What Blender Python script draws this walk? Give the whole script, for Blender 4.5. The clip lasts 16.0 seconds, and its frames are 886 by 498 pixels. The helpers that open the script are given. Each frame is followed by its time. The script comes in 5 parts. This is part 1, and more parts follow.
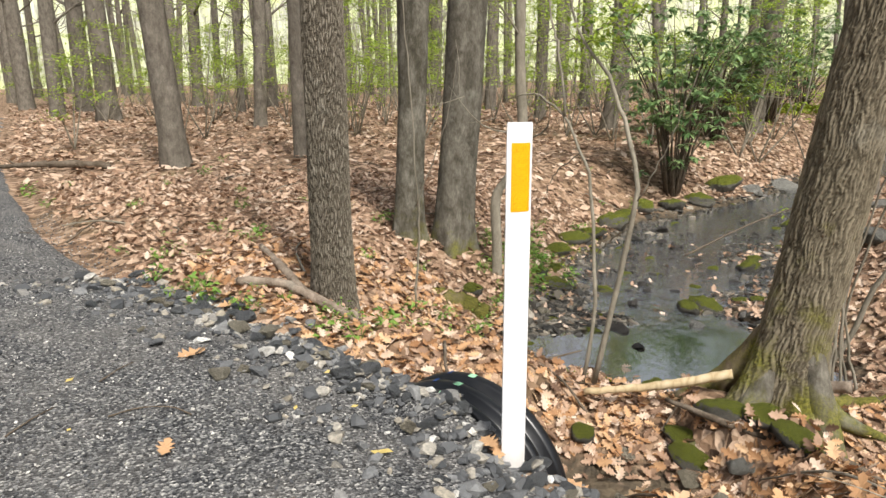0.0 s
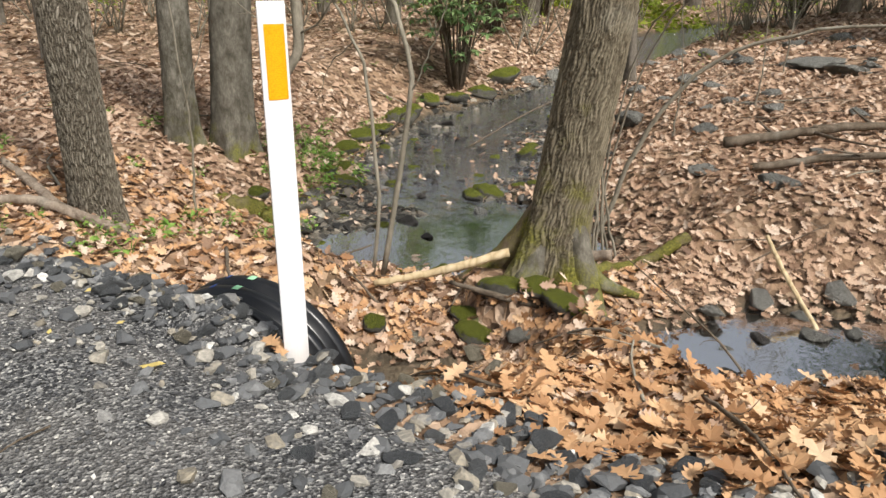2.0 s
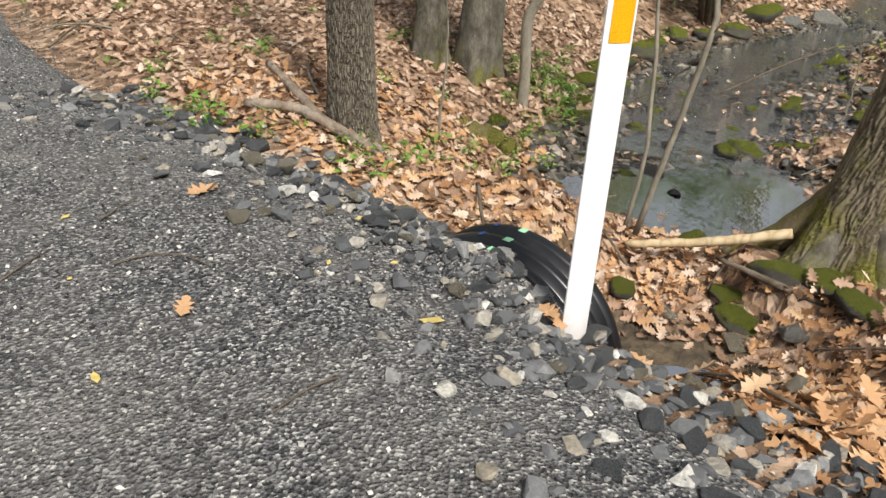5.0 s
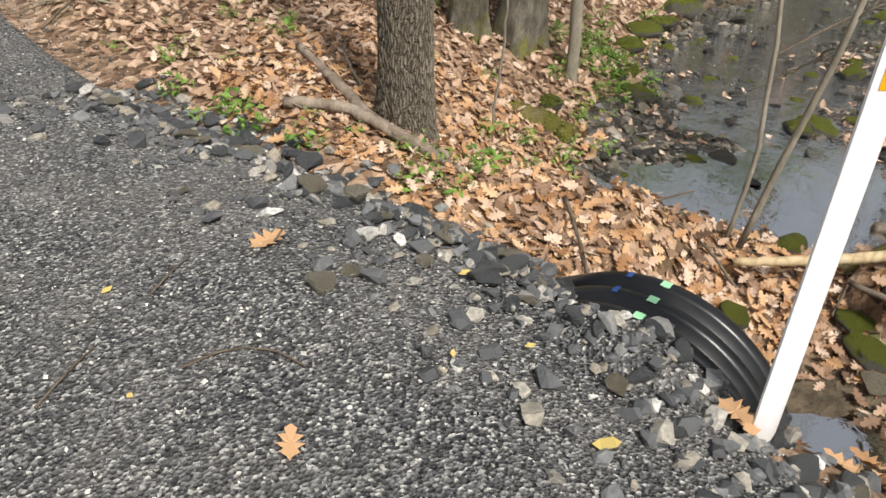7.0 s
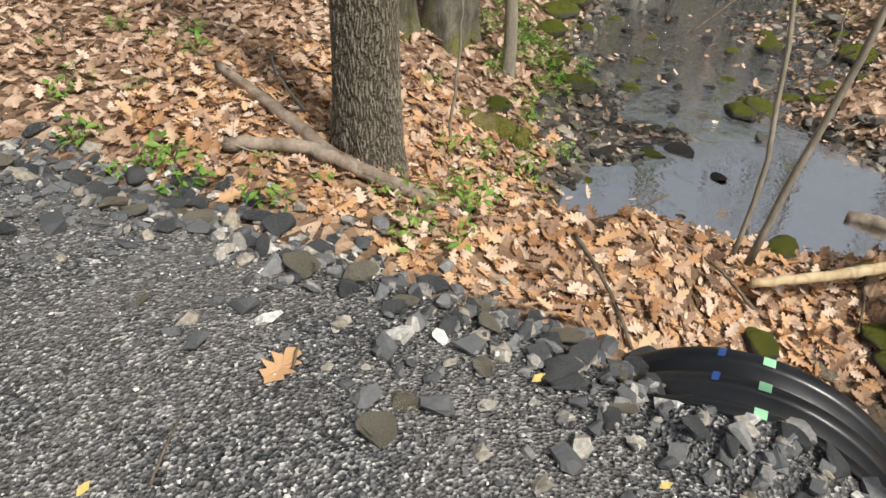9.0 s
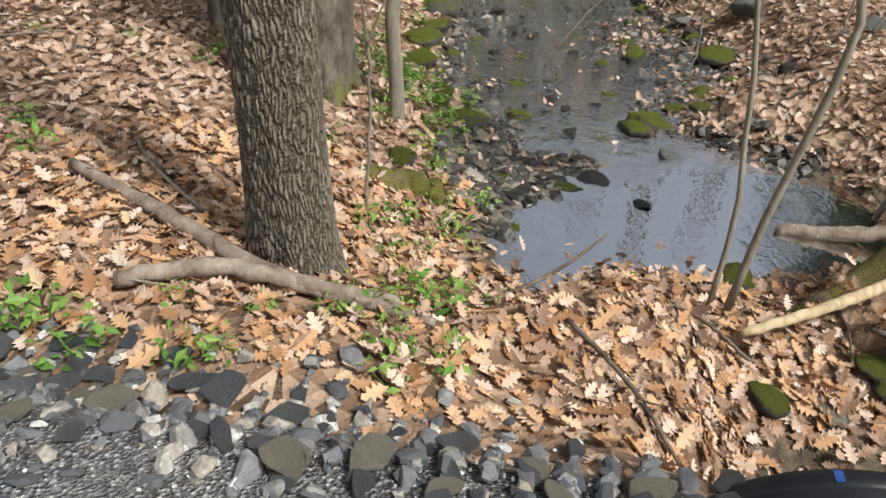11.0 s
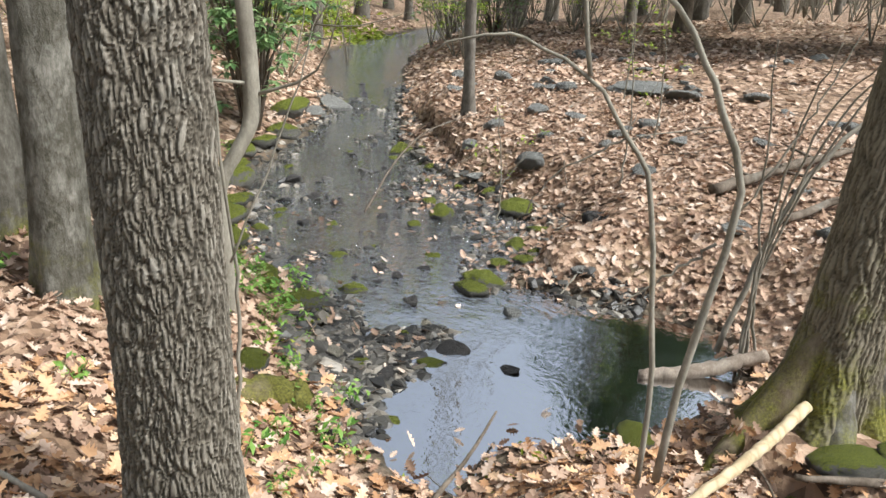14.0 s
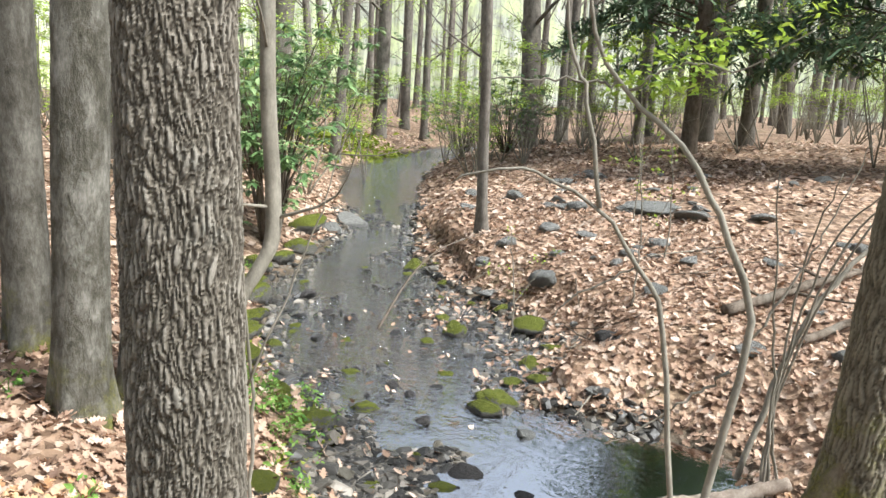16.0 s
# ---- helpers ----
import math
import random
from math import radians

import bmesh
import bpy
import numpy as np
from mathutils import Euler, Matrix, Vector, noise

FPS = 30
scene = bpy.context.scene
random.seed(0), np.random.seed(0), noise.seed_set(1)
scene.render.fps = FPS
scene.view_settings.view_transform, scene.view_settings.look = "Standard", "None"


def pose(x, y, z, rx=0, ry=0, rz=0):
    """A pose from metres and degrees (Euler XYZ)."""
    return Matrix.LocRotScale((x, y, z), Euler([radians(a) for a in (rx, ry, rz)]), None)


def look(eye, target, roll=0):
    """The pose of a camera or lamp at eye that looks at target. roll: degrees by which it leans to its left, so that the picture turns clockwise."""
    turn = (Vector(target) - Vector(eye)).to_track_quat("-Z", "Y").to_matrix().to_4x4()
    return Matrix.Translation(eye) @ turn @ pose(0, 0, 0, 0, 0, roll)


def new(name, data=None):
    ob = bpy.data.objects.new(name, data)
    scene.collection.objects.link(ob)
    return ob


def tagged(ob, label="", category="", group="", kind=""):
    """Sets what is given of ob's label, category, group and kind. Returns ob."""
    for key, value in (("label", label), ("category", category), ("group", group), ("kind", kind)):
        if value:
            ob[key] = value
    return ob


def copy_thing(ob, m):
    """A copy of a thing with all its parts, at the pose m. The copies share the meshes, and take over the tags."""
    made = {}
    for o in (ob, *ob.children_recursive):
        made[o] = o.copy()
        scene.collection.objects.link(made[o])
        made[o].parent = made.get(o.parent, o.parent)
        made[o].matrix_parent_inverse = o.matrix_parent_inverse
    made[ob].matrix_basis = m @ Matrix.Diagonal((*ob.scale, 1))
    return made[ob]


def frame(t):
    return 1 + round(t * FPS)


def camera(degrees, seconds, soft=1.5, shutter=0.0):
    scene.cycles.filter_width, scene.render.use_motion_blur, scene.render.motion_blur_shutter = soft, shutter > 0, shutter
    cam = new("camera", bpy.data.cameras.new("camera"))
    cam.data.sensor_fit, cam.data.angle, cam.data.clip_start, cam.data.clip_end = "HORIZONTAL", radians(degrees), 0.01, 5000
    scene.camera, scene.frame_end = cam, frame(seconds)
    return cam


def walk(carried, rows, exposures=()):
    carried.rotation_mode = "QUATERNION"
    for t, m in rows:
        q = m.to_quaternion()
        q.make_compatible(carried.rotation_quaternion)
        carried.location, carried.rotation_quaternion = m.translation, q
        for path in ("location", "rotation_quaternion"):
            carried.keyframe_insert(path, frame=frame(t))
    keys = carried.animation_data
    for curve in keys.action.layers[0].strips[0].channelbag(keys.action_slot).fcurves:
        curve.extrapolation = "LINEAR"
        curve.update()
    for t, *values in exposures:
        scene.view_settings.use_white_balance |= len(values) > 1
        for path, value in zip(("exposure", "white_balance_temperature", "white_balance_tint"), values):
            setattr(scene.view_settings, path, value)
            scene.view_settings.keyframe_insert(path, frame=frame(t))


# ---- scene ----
cam = camera(63.4, 16.0)
EXPOSURES = [(0.0, 0.3, 6500, 10), (3.0, 0.16, 6500, 10), (9.0, 0.14, 6550, 10), (12.5, 0.32, 5950, 9), (14.5, 0.8, 5900, 8), (16.0, 1.0, 5850, 8)]
PATH = [
    (0, (0.212, 0.572, 1.291), (0.081, 2.508, 0.807), -0.8),
    (0.5, (0.249, 0.587, 1.278), (0.327, 2.511, 0.738), -0.8),
    (1, (0.287, 0.587, 1.266), (0.528, 2.475, 0.652), -0.8),
    (1.5, (0.313, 0.609, 1.237), (0.668, 2.452, 0.547), -0.4),
    (2, (0.327, 0.61, 1.23), (0.729, 2.422, 0.485), -0.1),
    (2.5, (0.305, 0.611, 1.226), (0.718, 2.404, 0.442), 0.5),
    (3, (0.274, 0.61, 1.235), (0.646, 2.398, 0.419), 1.3),
    (3.5, (0.215, 0.616, 1.236), (0.483, 2.411, 0.395), 1.8),
    (4, (0.128, 0.706, 1.203), (0.246, 2.505, 0.337), 2.0),
    (4.5, (0.039, 0.854, 1.208), (0.03, 2.638, 0.305), 2.2),
    (5, (-0.043, 0.994, 1.225), (-0.139, 2.755, 0.283), 2.1),
    (7.5, (-0.63, 1.779, 1.292), (-0.653, 3.455, 0.201), 0.9),
    (8, (-0.712, 1.928, 1.289), (-0.645, 3.592, 0.182), 1.2),
    (8.5, (-0.866, 2.088, 1.294), (-0.695, 3.735, 0.172), 1.7),
    (9, (-1.015, 2.263, 1.313), (-0.745, 3.89, 0.182), 2.0),
    (9.5, (-1.06, 2.446, 1.292), (-0.687, 4.049, 0.157), 2.2),
    (12, (-1.399, 3.337, 1.303), (-0.49, 4.8, 0.288), 1.2),
    (12.5, (-1.39, 3.483, 1.317), (-0.36, 4.908, 0.364), 1.7),
    (13, (-1.423, 3.581, 1.333), (-0.287, 4.968, 0.446), 2.1),
    (13.5, (-1.486, 3.638, 1.328), (-0.258, 4.994, 0.52), 2.3),
    (14, (-1.529, 3.651, 1.331), (-0.229, 4.988, 0.61), 2.6),
    (14.5, (-1.545, 3.65, 1.346), (-0.195, 4.98, 0.708), 2.7),
    (15, (-1.562, 3.649, 1.358), (-0.183, 4.985, 0.8), 3.0),
    (15.5, (-1.549, 3.628, 1.379), (-0.175, 5.0, 0.903), 2.7),
    (16, (-1.57, 3.626, 1.398), (-0.243, 5.061, 0.973), 2.7),
]
walk(cam, [(t, look(eye, target, roll)) for t, eye, target, roll in PATH], EXPOSURES)

# ---- light: bright overcast sky and a broad soft sun ----
world = bpy.data.worlds.new("sky")
scene.world = world
world.use_nodes = True
wn, wl = world.node_tree.nodes, world.node_tree.links
sky = wn.new("ShaderNodeTexSky")
sky.sky_type, sky.sun_disc = "NISHITA", False
sky.sun_elevation, sky.sun_rotation = radians(52), radians(150)
sky.air_density, sky.dust_density, sky.ozone_density = 1.0, 4.0, 1.0
hsv = wn.new("ShaderNodeHueSaturation")
hsv.inputs["Saturation"].default_value = 0.35
wl.new(sky.outputs[0], hsv.inputs["Color"])
wl.new(hsv.outputs[0], wn["Background"].inputs[0])
wn["Background"].inputs[1].default_value = 0.13
sun_data = bpy.data.lights.new("sun", "SUN")
sun_data.energy, sun_data.angle, sun_data.color = 4.0, radians(8), (1.0, 0.95, 0.87)
sun = new("sun", sun_data)
SUN_AZ, SUN_EL = radians(150), radians(52)
sun.matrix_world = look((20 * math.sin(SUN_AZ) * math.cos(SUN_EL), 20 * math.cos(SUN_AZ) * math.cos(SUN_EL), 20 * math.sin(SUN_EL)), (0, 0, 0))

# ---- materials ----


class Mat:
    """A small builder for node materials."""

    def __init__(self, name, rough=0.8, spec=0.3):
        self.m = bpy.data.materials.new(name)
        self.m.use_nodes = True
        self.t = self.m.node_tree
        self.b = self.t.nodes["Principled BSDF"]
        self.b.inputs["Roughness"].default_value = rough
        self.b.inputs["Specular IOR Level"].default_value = spec
        self.pos = self.node("ShaderNodeTexCoord").outputs["Object"]

    def node(self, kind, **props):
        n = self.t.nodes.new(kind)
        for key, value in props.items():
            setattr(n, key, value)
        return n

    def link(self, a, b):
        self.t.links.new(a, b)

    def scaled(self, sx, sy, sz, vec=None):
        n = self.node("ShaderNodeMapping")
        n.inputs["Scale"].default_value = (sx, sy, sz)
        self.link(vec or self.pos, n.inputs["Vector"])
        return n.outputs[0]

    def noise(self, scale, detail=4, rough=0.6, vec=None):
        n = self.node("ShaderNodeTexNoise")
        n.inputs["Scale"].default_value = scale
        n.inputs["Detail"].default_value = detail
        n.inputs["Roughness"].default_value = rough
        self.link(vec or self.pos, n.inputs["Vector"])
        return n.outputs["Fac"]

    def voronoi(self, scale, feature="F1", out="Distance", vec=None):
        n = self.node("ShaderNodeTexVoronoi", feature=feature)
        n.inputs["Scale"].default_value = scale
        self.link(vec or self.pos, n.inputs["Vector"])
        return n.outputs[out]

    def ramp(self, fac, *stops):
        n = self.node("ShaderNodeValToRGB")
        els = n.color_ramp.elements
        while len(els) < len(stops):
            els.new(0.5)
        for e, (p, c) in zip(els, stops):
            e.position, e.color = p, (*c, 1) if isinstance(c, tuple) else (c, c, c, 1)
        self.link(fac, n.inputs[0])
        return n.outputs[0]

    def mix(self, fac, a, b, blend="MIX"):
        n = self.node("ShaderNodeMix", data_type="RGBA", blend_type=blend)
        for sock, value in ((n.inputs["Factor"], fac), (n.inputs["A"], a), (n.inputs["B"], b)):
            if isinstance(value, (int, float)):
                sock.default_value = value
            elif isinstance(value, tuple):
                sock.default_value = (*value, 1)
            else:
                self.link(value, sock)
        return n.outputs["Result"]

    def math(self, op, a, b=0.0):
        n = self.node("ShaderNodeMath", operation=op)
        for i, value in enumerate((a, b)):
            if isinstance(value, (int, float)):
                n.inputs[i].default_value = value
            else:
                self.link(value, n.inputs[i])
        return n.outputs[0]

    def color(self, c):
        if isinstance(c, tuple):
            self.b.inputs["Base Color"].default_value = (*c, 1)
        else:
            self.link(c, self.b.inputs["Base Color"])
        return self

    def bump(self, height, strength=0.5, dist=0.02):
        n = self.node("ShaderNodeBump")
        n.inputs["Strength"].default_value, n.inputs["Distance"].default_value = strength, dist
        self.link(height, n.inputs["Height"])
        self.link(n.outputs[0], self.b.inputs["Normal"])
        return self

    def rand_island(self):
        return self.node("ShaderNodeNewGeometry").outputs["Random Per Island"]

    def rand_object(self):
        return self.node("ShaderNodeObjectInfo").outputs["Random"]

    def up(self):
        n = self.node("ShaderNodeSeparateXYZ")
        self.link(self.node("ShaderNodeNewGeometry").outputs["Normal"], n.inputs[0])
        return n.outputs["Z"]

    def height(self):
        n = self.node("ShaderNodeSeparateXYZ")
        self.link(self.node("ShaderNodeNewGeometry").outputs["Position"], n.inputs[0])
        return n.outputs["Z"]


# forest floor: matted old leaves, turning to dark wet mud and silt in the stream bed
M = Mat("forest_floor", 0.85)
cell = M.voronoi(16, "F1", "Color")
sep = M.node("ShaderNodeSeparateColor")
M.link(cell, sep.inputs[0])
litter = M.ramp(sep.outputs[0], (0.0, (0.06, 0.036, 0.022)), (0.35, (0.19, 0.118, 0.072)), (0.7, (0.33, 0.22, 0.14)), (1.0, (0.48, 0.35, 0.25)))
litter = M.mix(M.ramp(M.noise(0.9, 5), (0.42, 0.0), (0.68, 0.55)), litter, (0.13, 0.085, 0.05))
litter = M.mix(M.ramp(M.noise(0.35, 3), (0.58, 0.0), (0.72, 0.35)), litter, (0.12, 0.15, 0.05))
bed = M.ramp(M.noise(9, 6, 0.7), (0.3, (0.035, 0.028, 0.02)), (0.6, (0.11, 0.085, 0.055)), (0.8, (0.2, 0.16, 0.1)))
wet = M.ramp(M.math("ADD", M.math("MULTIPLY", M.height(), -1.0), M.math("MULTIPLY", M.noise(7, 4), 0.16)), (0.86, 0.0), (0.93, 1.0))
M.color(M.mix(wet, litter, bed)).bump(M.math("ADD", M.voronoi(16), M.math("MULTIPLY", M.noise(50, 3), 0.5)), 0.9, 0.03)
FLOOR = M.m

M = Mat("crushed_stone", 0.85)
chip = M.voronoi(95, "F1", "Color")
sep = M.node("ShaderNodeSeparateColor")
M.link(chip, sep.inputs[0])
grit = M.ramp(sep.outputs[0], (0.0, (0.018, 0.019, 0.021)), (0.5, (0.085, 0.087, 0.09)), (0.85, (0.22, 0.22, 0.215)), (1.0, (0.48, 0.47, 0.44)))
grit = M.mix(M.ramp(M.noise(1.6, 5), (0.4, 0.0), (0.75, 0.6)), grit, (0.24, 0.225, 0.205))
M.color(grit).bump(M.math("ADD", M.voronoi(95), M.math("MULTIPLY", M.noise(30, 4), 0.6)), 1.0, 0.014)
GRAVEL = M.m

M = Mat("stone_chips", 0.75)
M.color(M.ramp(M.rand_island(), (0.0, (0.022, 0.023, 0.026)), (0.45, (0.09, 0.093, 0.098)), (0.78, (0.21, 0.21, 0.205)), (0.93, (0.4, 0.39, 0.36)), (1.0, (0.7, 0.68, 0.63))))
CHIPS = M.m


def rock_material(name, dark, mid, light, moss, bare=0.75):
    m = Mat(name, 0.7)
    c = m.ramp(m.noise(14, 6, 0.65), (0.3, dark), (0.55, mid), (0.8, light))
    c = m.mix(m.math("MULTIPLY", m.rand_object(), 0.5), c, light)
    c = m.mix(m.ramp(m.noise(40, 3), (0.6, 0.0), (0.75, 0.4)), c, (0.34, 0.3, 0.22))
    if moss:
        green = m.ramp(m.noise(60, 4), (0.3, (0.02, 0.026, 0.005)), (0.5, (0.13, 0.15, 0.014)), (0.7, (0.32, 0.35, 0.035)))
        cover = m.math("ADD", m.math("MULTIPLY", m.up(), 0.6), m.math("MULTIPLY", m.noise(7, 4), 0.9))
        c = m.mix(m.ramp(cover, (bare, 0.0), (bare + 0.12, 1.0)), c, green)
    m.color(c).bump(m.noise(35, 6, 0.75), 1.0, 0.04)
    return m.m


SLATE = rock_material("grey_slate", (0.05, 0.055, 0.062), (0.12, 0.13, 0.14), (0.25, 0.26, 0.26), False)
TAN_ROCK = rock_material("buff_stone", (0.16, 0.14, 0.1), (0.3, 0.27, 0.2), (0.44, 0.41, 0.33), False)
WHITE_ROCK = rock_material("white_quartz", (0.5, 0.5, 0.48), (0.7, 0.7, 0.68), (0.85, 0.85, 0.83), False)
MOSS_ROCK = rock_material("mossy_stone", (0.04, 0.038, 0.03), (0.1, 0.095, 0.08), (0.2, 0.19, 0.16), True, 0.72)
MOSS_FULL = rock_material("deep_moss", (0.04, 0.038, 0.03), (0.1, 0.095, 0.08), (0.2, 0.19, 0.16), True, 0.68)
WET_ROCK = rock_material("wet_dark_stone", (0.02, 0.02, 0.02), (0.055, 0.052, 0.048), (0.11, 0.1, 0.09), False)
BANK_ROCK = rock_material("weathered_bank_stone", (0.1, 0.1, 0.09), (0.2, 0.2, 0.18), (0.33, 0.32, 0.29), True, 1.0)


def bark_material(name, deep, mid, light, stretch=0.22, scale=34, moss_to=0.0, lichen=0.2, strength=1.0):
    m = Mat(name, 0.9, 0.15)
    warp = m.node("ShaderNodeTexNoise")
    warp.inputs["Scale"].default_value = 5
    m.link(m.pos, warp.inputs["Vector"])
    vec = m.mix(0.06, m.pos, warp.outputs["Color"], "ADD")
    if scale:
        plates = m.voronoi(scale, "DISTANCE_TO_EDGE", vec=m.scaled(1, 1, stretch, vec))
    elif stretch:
        # colour follows the relief: darkest in the grooves, palest on the ridges
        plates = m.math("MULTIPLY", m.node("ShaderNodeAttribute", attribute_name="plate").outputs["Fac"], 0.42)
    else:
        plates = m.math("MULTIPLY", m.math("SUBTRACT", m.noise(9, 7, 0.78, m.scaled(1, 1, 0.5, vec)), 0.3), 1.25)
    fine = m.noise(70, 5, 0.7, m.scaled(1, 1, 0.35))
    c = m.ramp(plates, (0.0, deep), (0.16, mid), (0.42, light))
    c = m.mix(m.ramp(fine, (0.35, 0.6), (0.6, 0.0)), c, mid)
    c = m.mix(m.ramp(m.noise(3.5, 5), (0.6, 0.0), (0.75, lichen)), c, (0.36, 0.36, 0.31))
    if moss_to:
        s = m.node("ShaderNodeSeparateXYZ")
        m.link(m.pos, s.inputs[0])
        fade = m.math("ADD", m.math("MULTIPLY", s.outputs["Z"], -1.0 / moss_to), m.math("MULTIPLY", m.noise(5, 5), 1.7))
        c = m.mix(m.ramp(fade, (0.55, 0.0), (0.95, 0.85)), c, m.ramp(m.noise(80, 3), (0.3, (0.05, 0.055, 0.01)), (0.7, (0.2, 0.19, 0.03))))
    m.color(c).bump(m.math("ADD", m.math("MINIMUM", plates, 0.3), m.math("MULTIPLY", fine, 0.15)), strength, 0.035)
    return m.m


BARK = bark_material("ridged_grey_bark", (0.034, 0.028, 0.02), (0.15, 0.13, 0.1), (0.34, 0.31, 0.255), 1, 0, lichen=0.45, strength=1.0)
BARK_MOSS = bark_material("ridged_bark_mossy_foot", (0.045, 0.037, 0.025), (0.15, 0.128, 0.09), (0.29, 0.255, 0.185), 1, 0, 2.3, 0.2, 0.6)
BARK_PALE = bark_material("pale_blotched_bark", (0.03, 0.028, 0.02), (0.085, 0.078, 0.058), (0.25, 0.235, 0.2), 0, 0, 1.3, 0.8, 0.8)
BARK_SMOOTH = bark_material("mottled_bark", (0.022, 0.02, 0.014), (0.085, 0.077, 0.06), (0.22, 0.205, 0.172), 0, 0, 1.1, 0.5, 0.5)
BARK_FAR = bark_material("far_bark", (0.035, 0.03, 0.024), (0.12, 0.105, 0.085), (0.24, 0.215, 0.18), 0, 0, 0, 0.3, 0.6)
BARK_TWIG = bark_material("twig_bark", (0.09, 0.08, 0.06), (0.2, 0.18, 0.14), (0.33, 0.3, 0.24), 0, 0, 0, 0.4, 0.3)
BARK_DARK = bark_material("dark_dead_wood", (0.03, 0.022, 0.015), (0.09, 0.07, 0.05), (0.19, 0.155, 0.12), 0, 0, 0, 0.3, 0.5)
DEADWOOD = bark_material("weathered_log", (0.06, 0.045, 0.03), (0.19, 0.15, 0.115), (0.34, 0.285, 0.225), 0, 0, 0, 0.3, 0.6)
MOSS_LOG = bark_material("moss_covered_log", (0.04, 0.03, 0.02), (0.12, 0.09, 0.06), (0.22, 0.18, 0.12), 0, 0, 3.0, 0.1, 0.7)
PALE_POLE = bark_material("barkless_pale_wood", (0.36, 0.27, 0.15), (0.5, 0.4, 0.25), (0.6, 0.5, 0.34), 0.1, 14, 0, 0.1, 0.25)


def leaf_material(name, stops, trans=0.25, rough=0.7):
    m = Mat(name, rough, 0.3)
    m.color(m.mix(m.ramp(m.noise(30, 3), (0.35, 0.25), (0.65, 0.0)), m.ramp(m.rand_island(), *stops), tuple(v * 0.55 for v in stops[len(stops) // 2][1])))
    tr = m.node("ShaderNodeBsdfTranslucent")
    m.link(m.b.inputs["Base Color"].links[0].from_socket, tr.inputs[0])
    mx = m.node("ShaderNodeMixShader")
    mx.inputs[0].default_value = trans
    m.link(m.b.outputs[0], mx.inputs[1])
    m.link(tr.outputs[0], mx.inputs[2])
    m.link(mx.outputs[0], m.t.nodes["Material Output"].inputs["Surface"])
    return m.m


OAK = leaf_material("dry_oak_leaf", [(0.0, (0.12, 0.07, 0.045)), (0.25, (0.31, 0.195, 0.125)), (0.6, (0.52, 0.36, 0.25)), (0.85, (0.62, 0.47, 0.355)), (1.0, (0.67, 0.55, 0.44))], 0.15)
OAK_WARM = leaf_material("fresh_fallen_oak_leaf", [(0.0, (0.27, 0.135, 0.06)), (0.4, (0.5, 0.285, 0.14)), (0.8, (0.62, 0.4, 0.225)), (1.0, (0.68, 0.51, 0.34))], 0.15)
YELLOW_LEAF = leaf_material("yellow_leaf", [(0.0, (0.6, 0.42, 0.08)), (0.5, (0.65, 0.5, 0.15)), (1.0, (0.7, 0.6, 0.32))], 0.2)
SPRING = leaf_material("spring_leaf", [(0.0, (0.16, 0.26, 0.03)), (0.5, (0.3, 0.42, 0.05)), (1.0, (0.45, 0.55, 0.09))], 0.45, 0.5)
HERB = leaf_material("herb_leaf", [(0.0, (0.07, 0.16, 0.025)), (0.5, (0.15, 0.3, 0.05)), (1.0, (0.28, 0.42, 0.09))], 0.35, 0.5)
RHODO = leaf_material("evergreen_leaf", [(0.0, (0.07, 0.14, 0.05)), (0.5, (0.17, 0.28, 0.1)), (1.0, (0.36, 0.47, 0.22))], 0.25, 0.35)
NEEDLE = leaf_material("hemlock_needles", [(0.0, (0.05, 0.085, 0.045)), (0.5, (0.09, 0.145, 0.075)), (1.0, (0.17, 0.24, 0.12))], 0.2)
MOSS_TUFT = leaf_material("moss_fronds", [(0.0, (0.09, 0.12, 0.01)), (0.5, (0.2, 0.25, 0.02)), (1.0, (0.34, 0.38, 0.05))], 0.3)

M = Mat("black_plastic", 0.33, 0.5)
M.color(M.mix(M.ramp(M.noise(6, 5), (0.5, 0.0), (0.8, 0.35)), (0.008, 0.009, 0.011), (0.06, 0.055, 0.05))).bump(M.noise(25, 3), 0.1, 0.005)
PLASTIC = M.m
M = Mat("green_tape", 0.5)
TAPE = M.color(M.mix(M.noise(30), (0.22, 0.55, 0.3), (0.4, 0.7, 0.45))).m
M = Mat("blue_tape", 0.5)
BLUE = M.color(M.mix(M.noise(30), (0.02, 0.06, 0.25), (0.05, 0.12, 0.35))).m
M = Mat("white_post_plastic", 0.4)
sz = M.node("ShaderNodeSeparateXYZ")
M.link(M.pos, sz.inputs[0])
dirt = M.ramp(M.math("ADD", sz.outputs["Z"], M.math("MULTIPLY", M.noise(9, 5), 0.25)), (0.1, 0.75), (0.4, 0.05), (0.5, 0.0))
POST = M.color(M.mix(dirt, (0.78, 0.79, 0.82), (0.42, 0.33, 0.22))).m
M = Mat("amber_reflective_sheet", 0.3, 0.5)
hexes = M.voronoi(160, "DISTANCE_TO_EDGE")
AMBER = M.color(M.ramp(hexes, (0.0, (0.6, 0.27, 0.0)), (0.12, (0.85, 0.41, 0.005)))).m

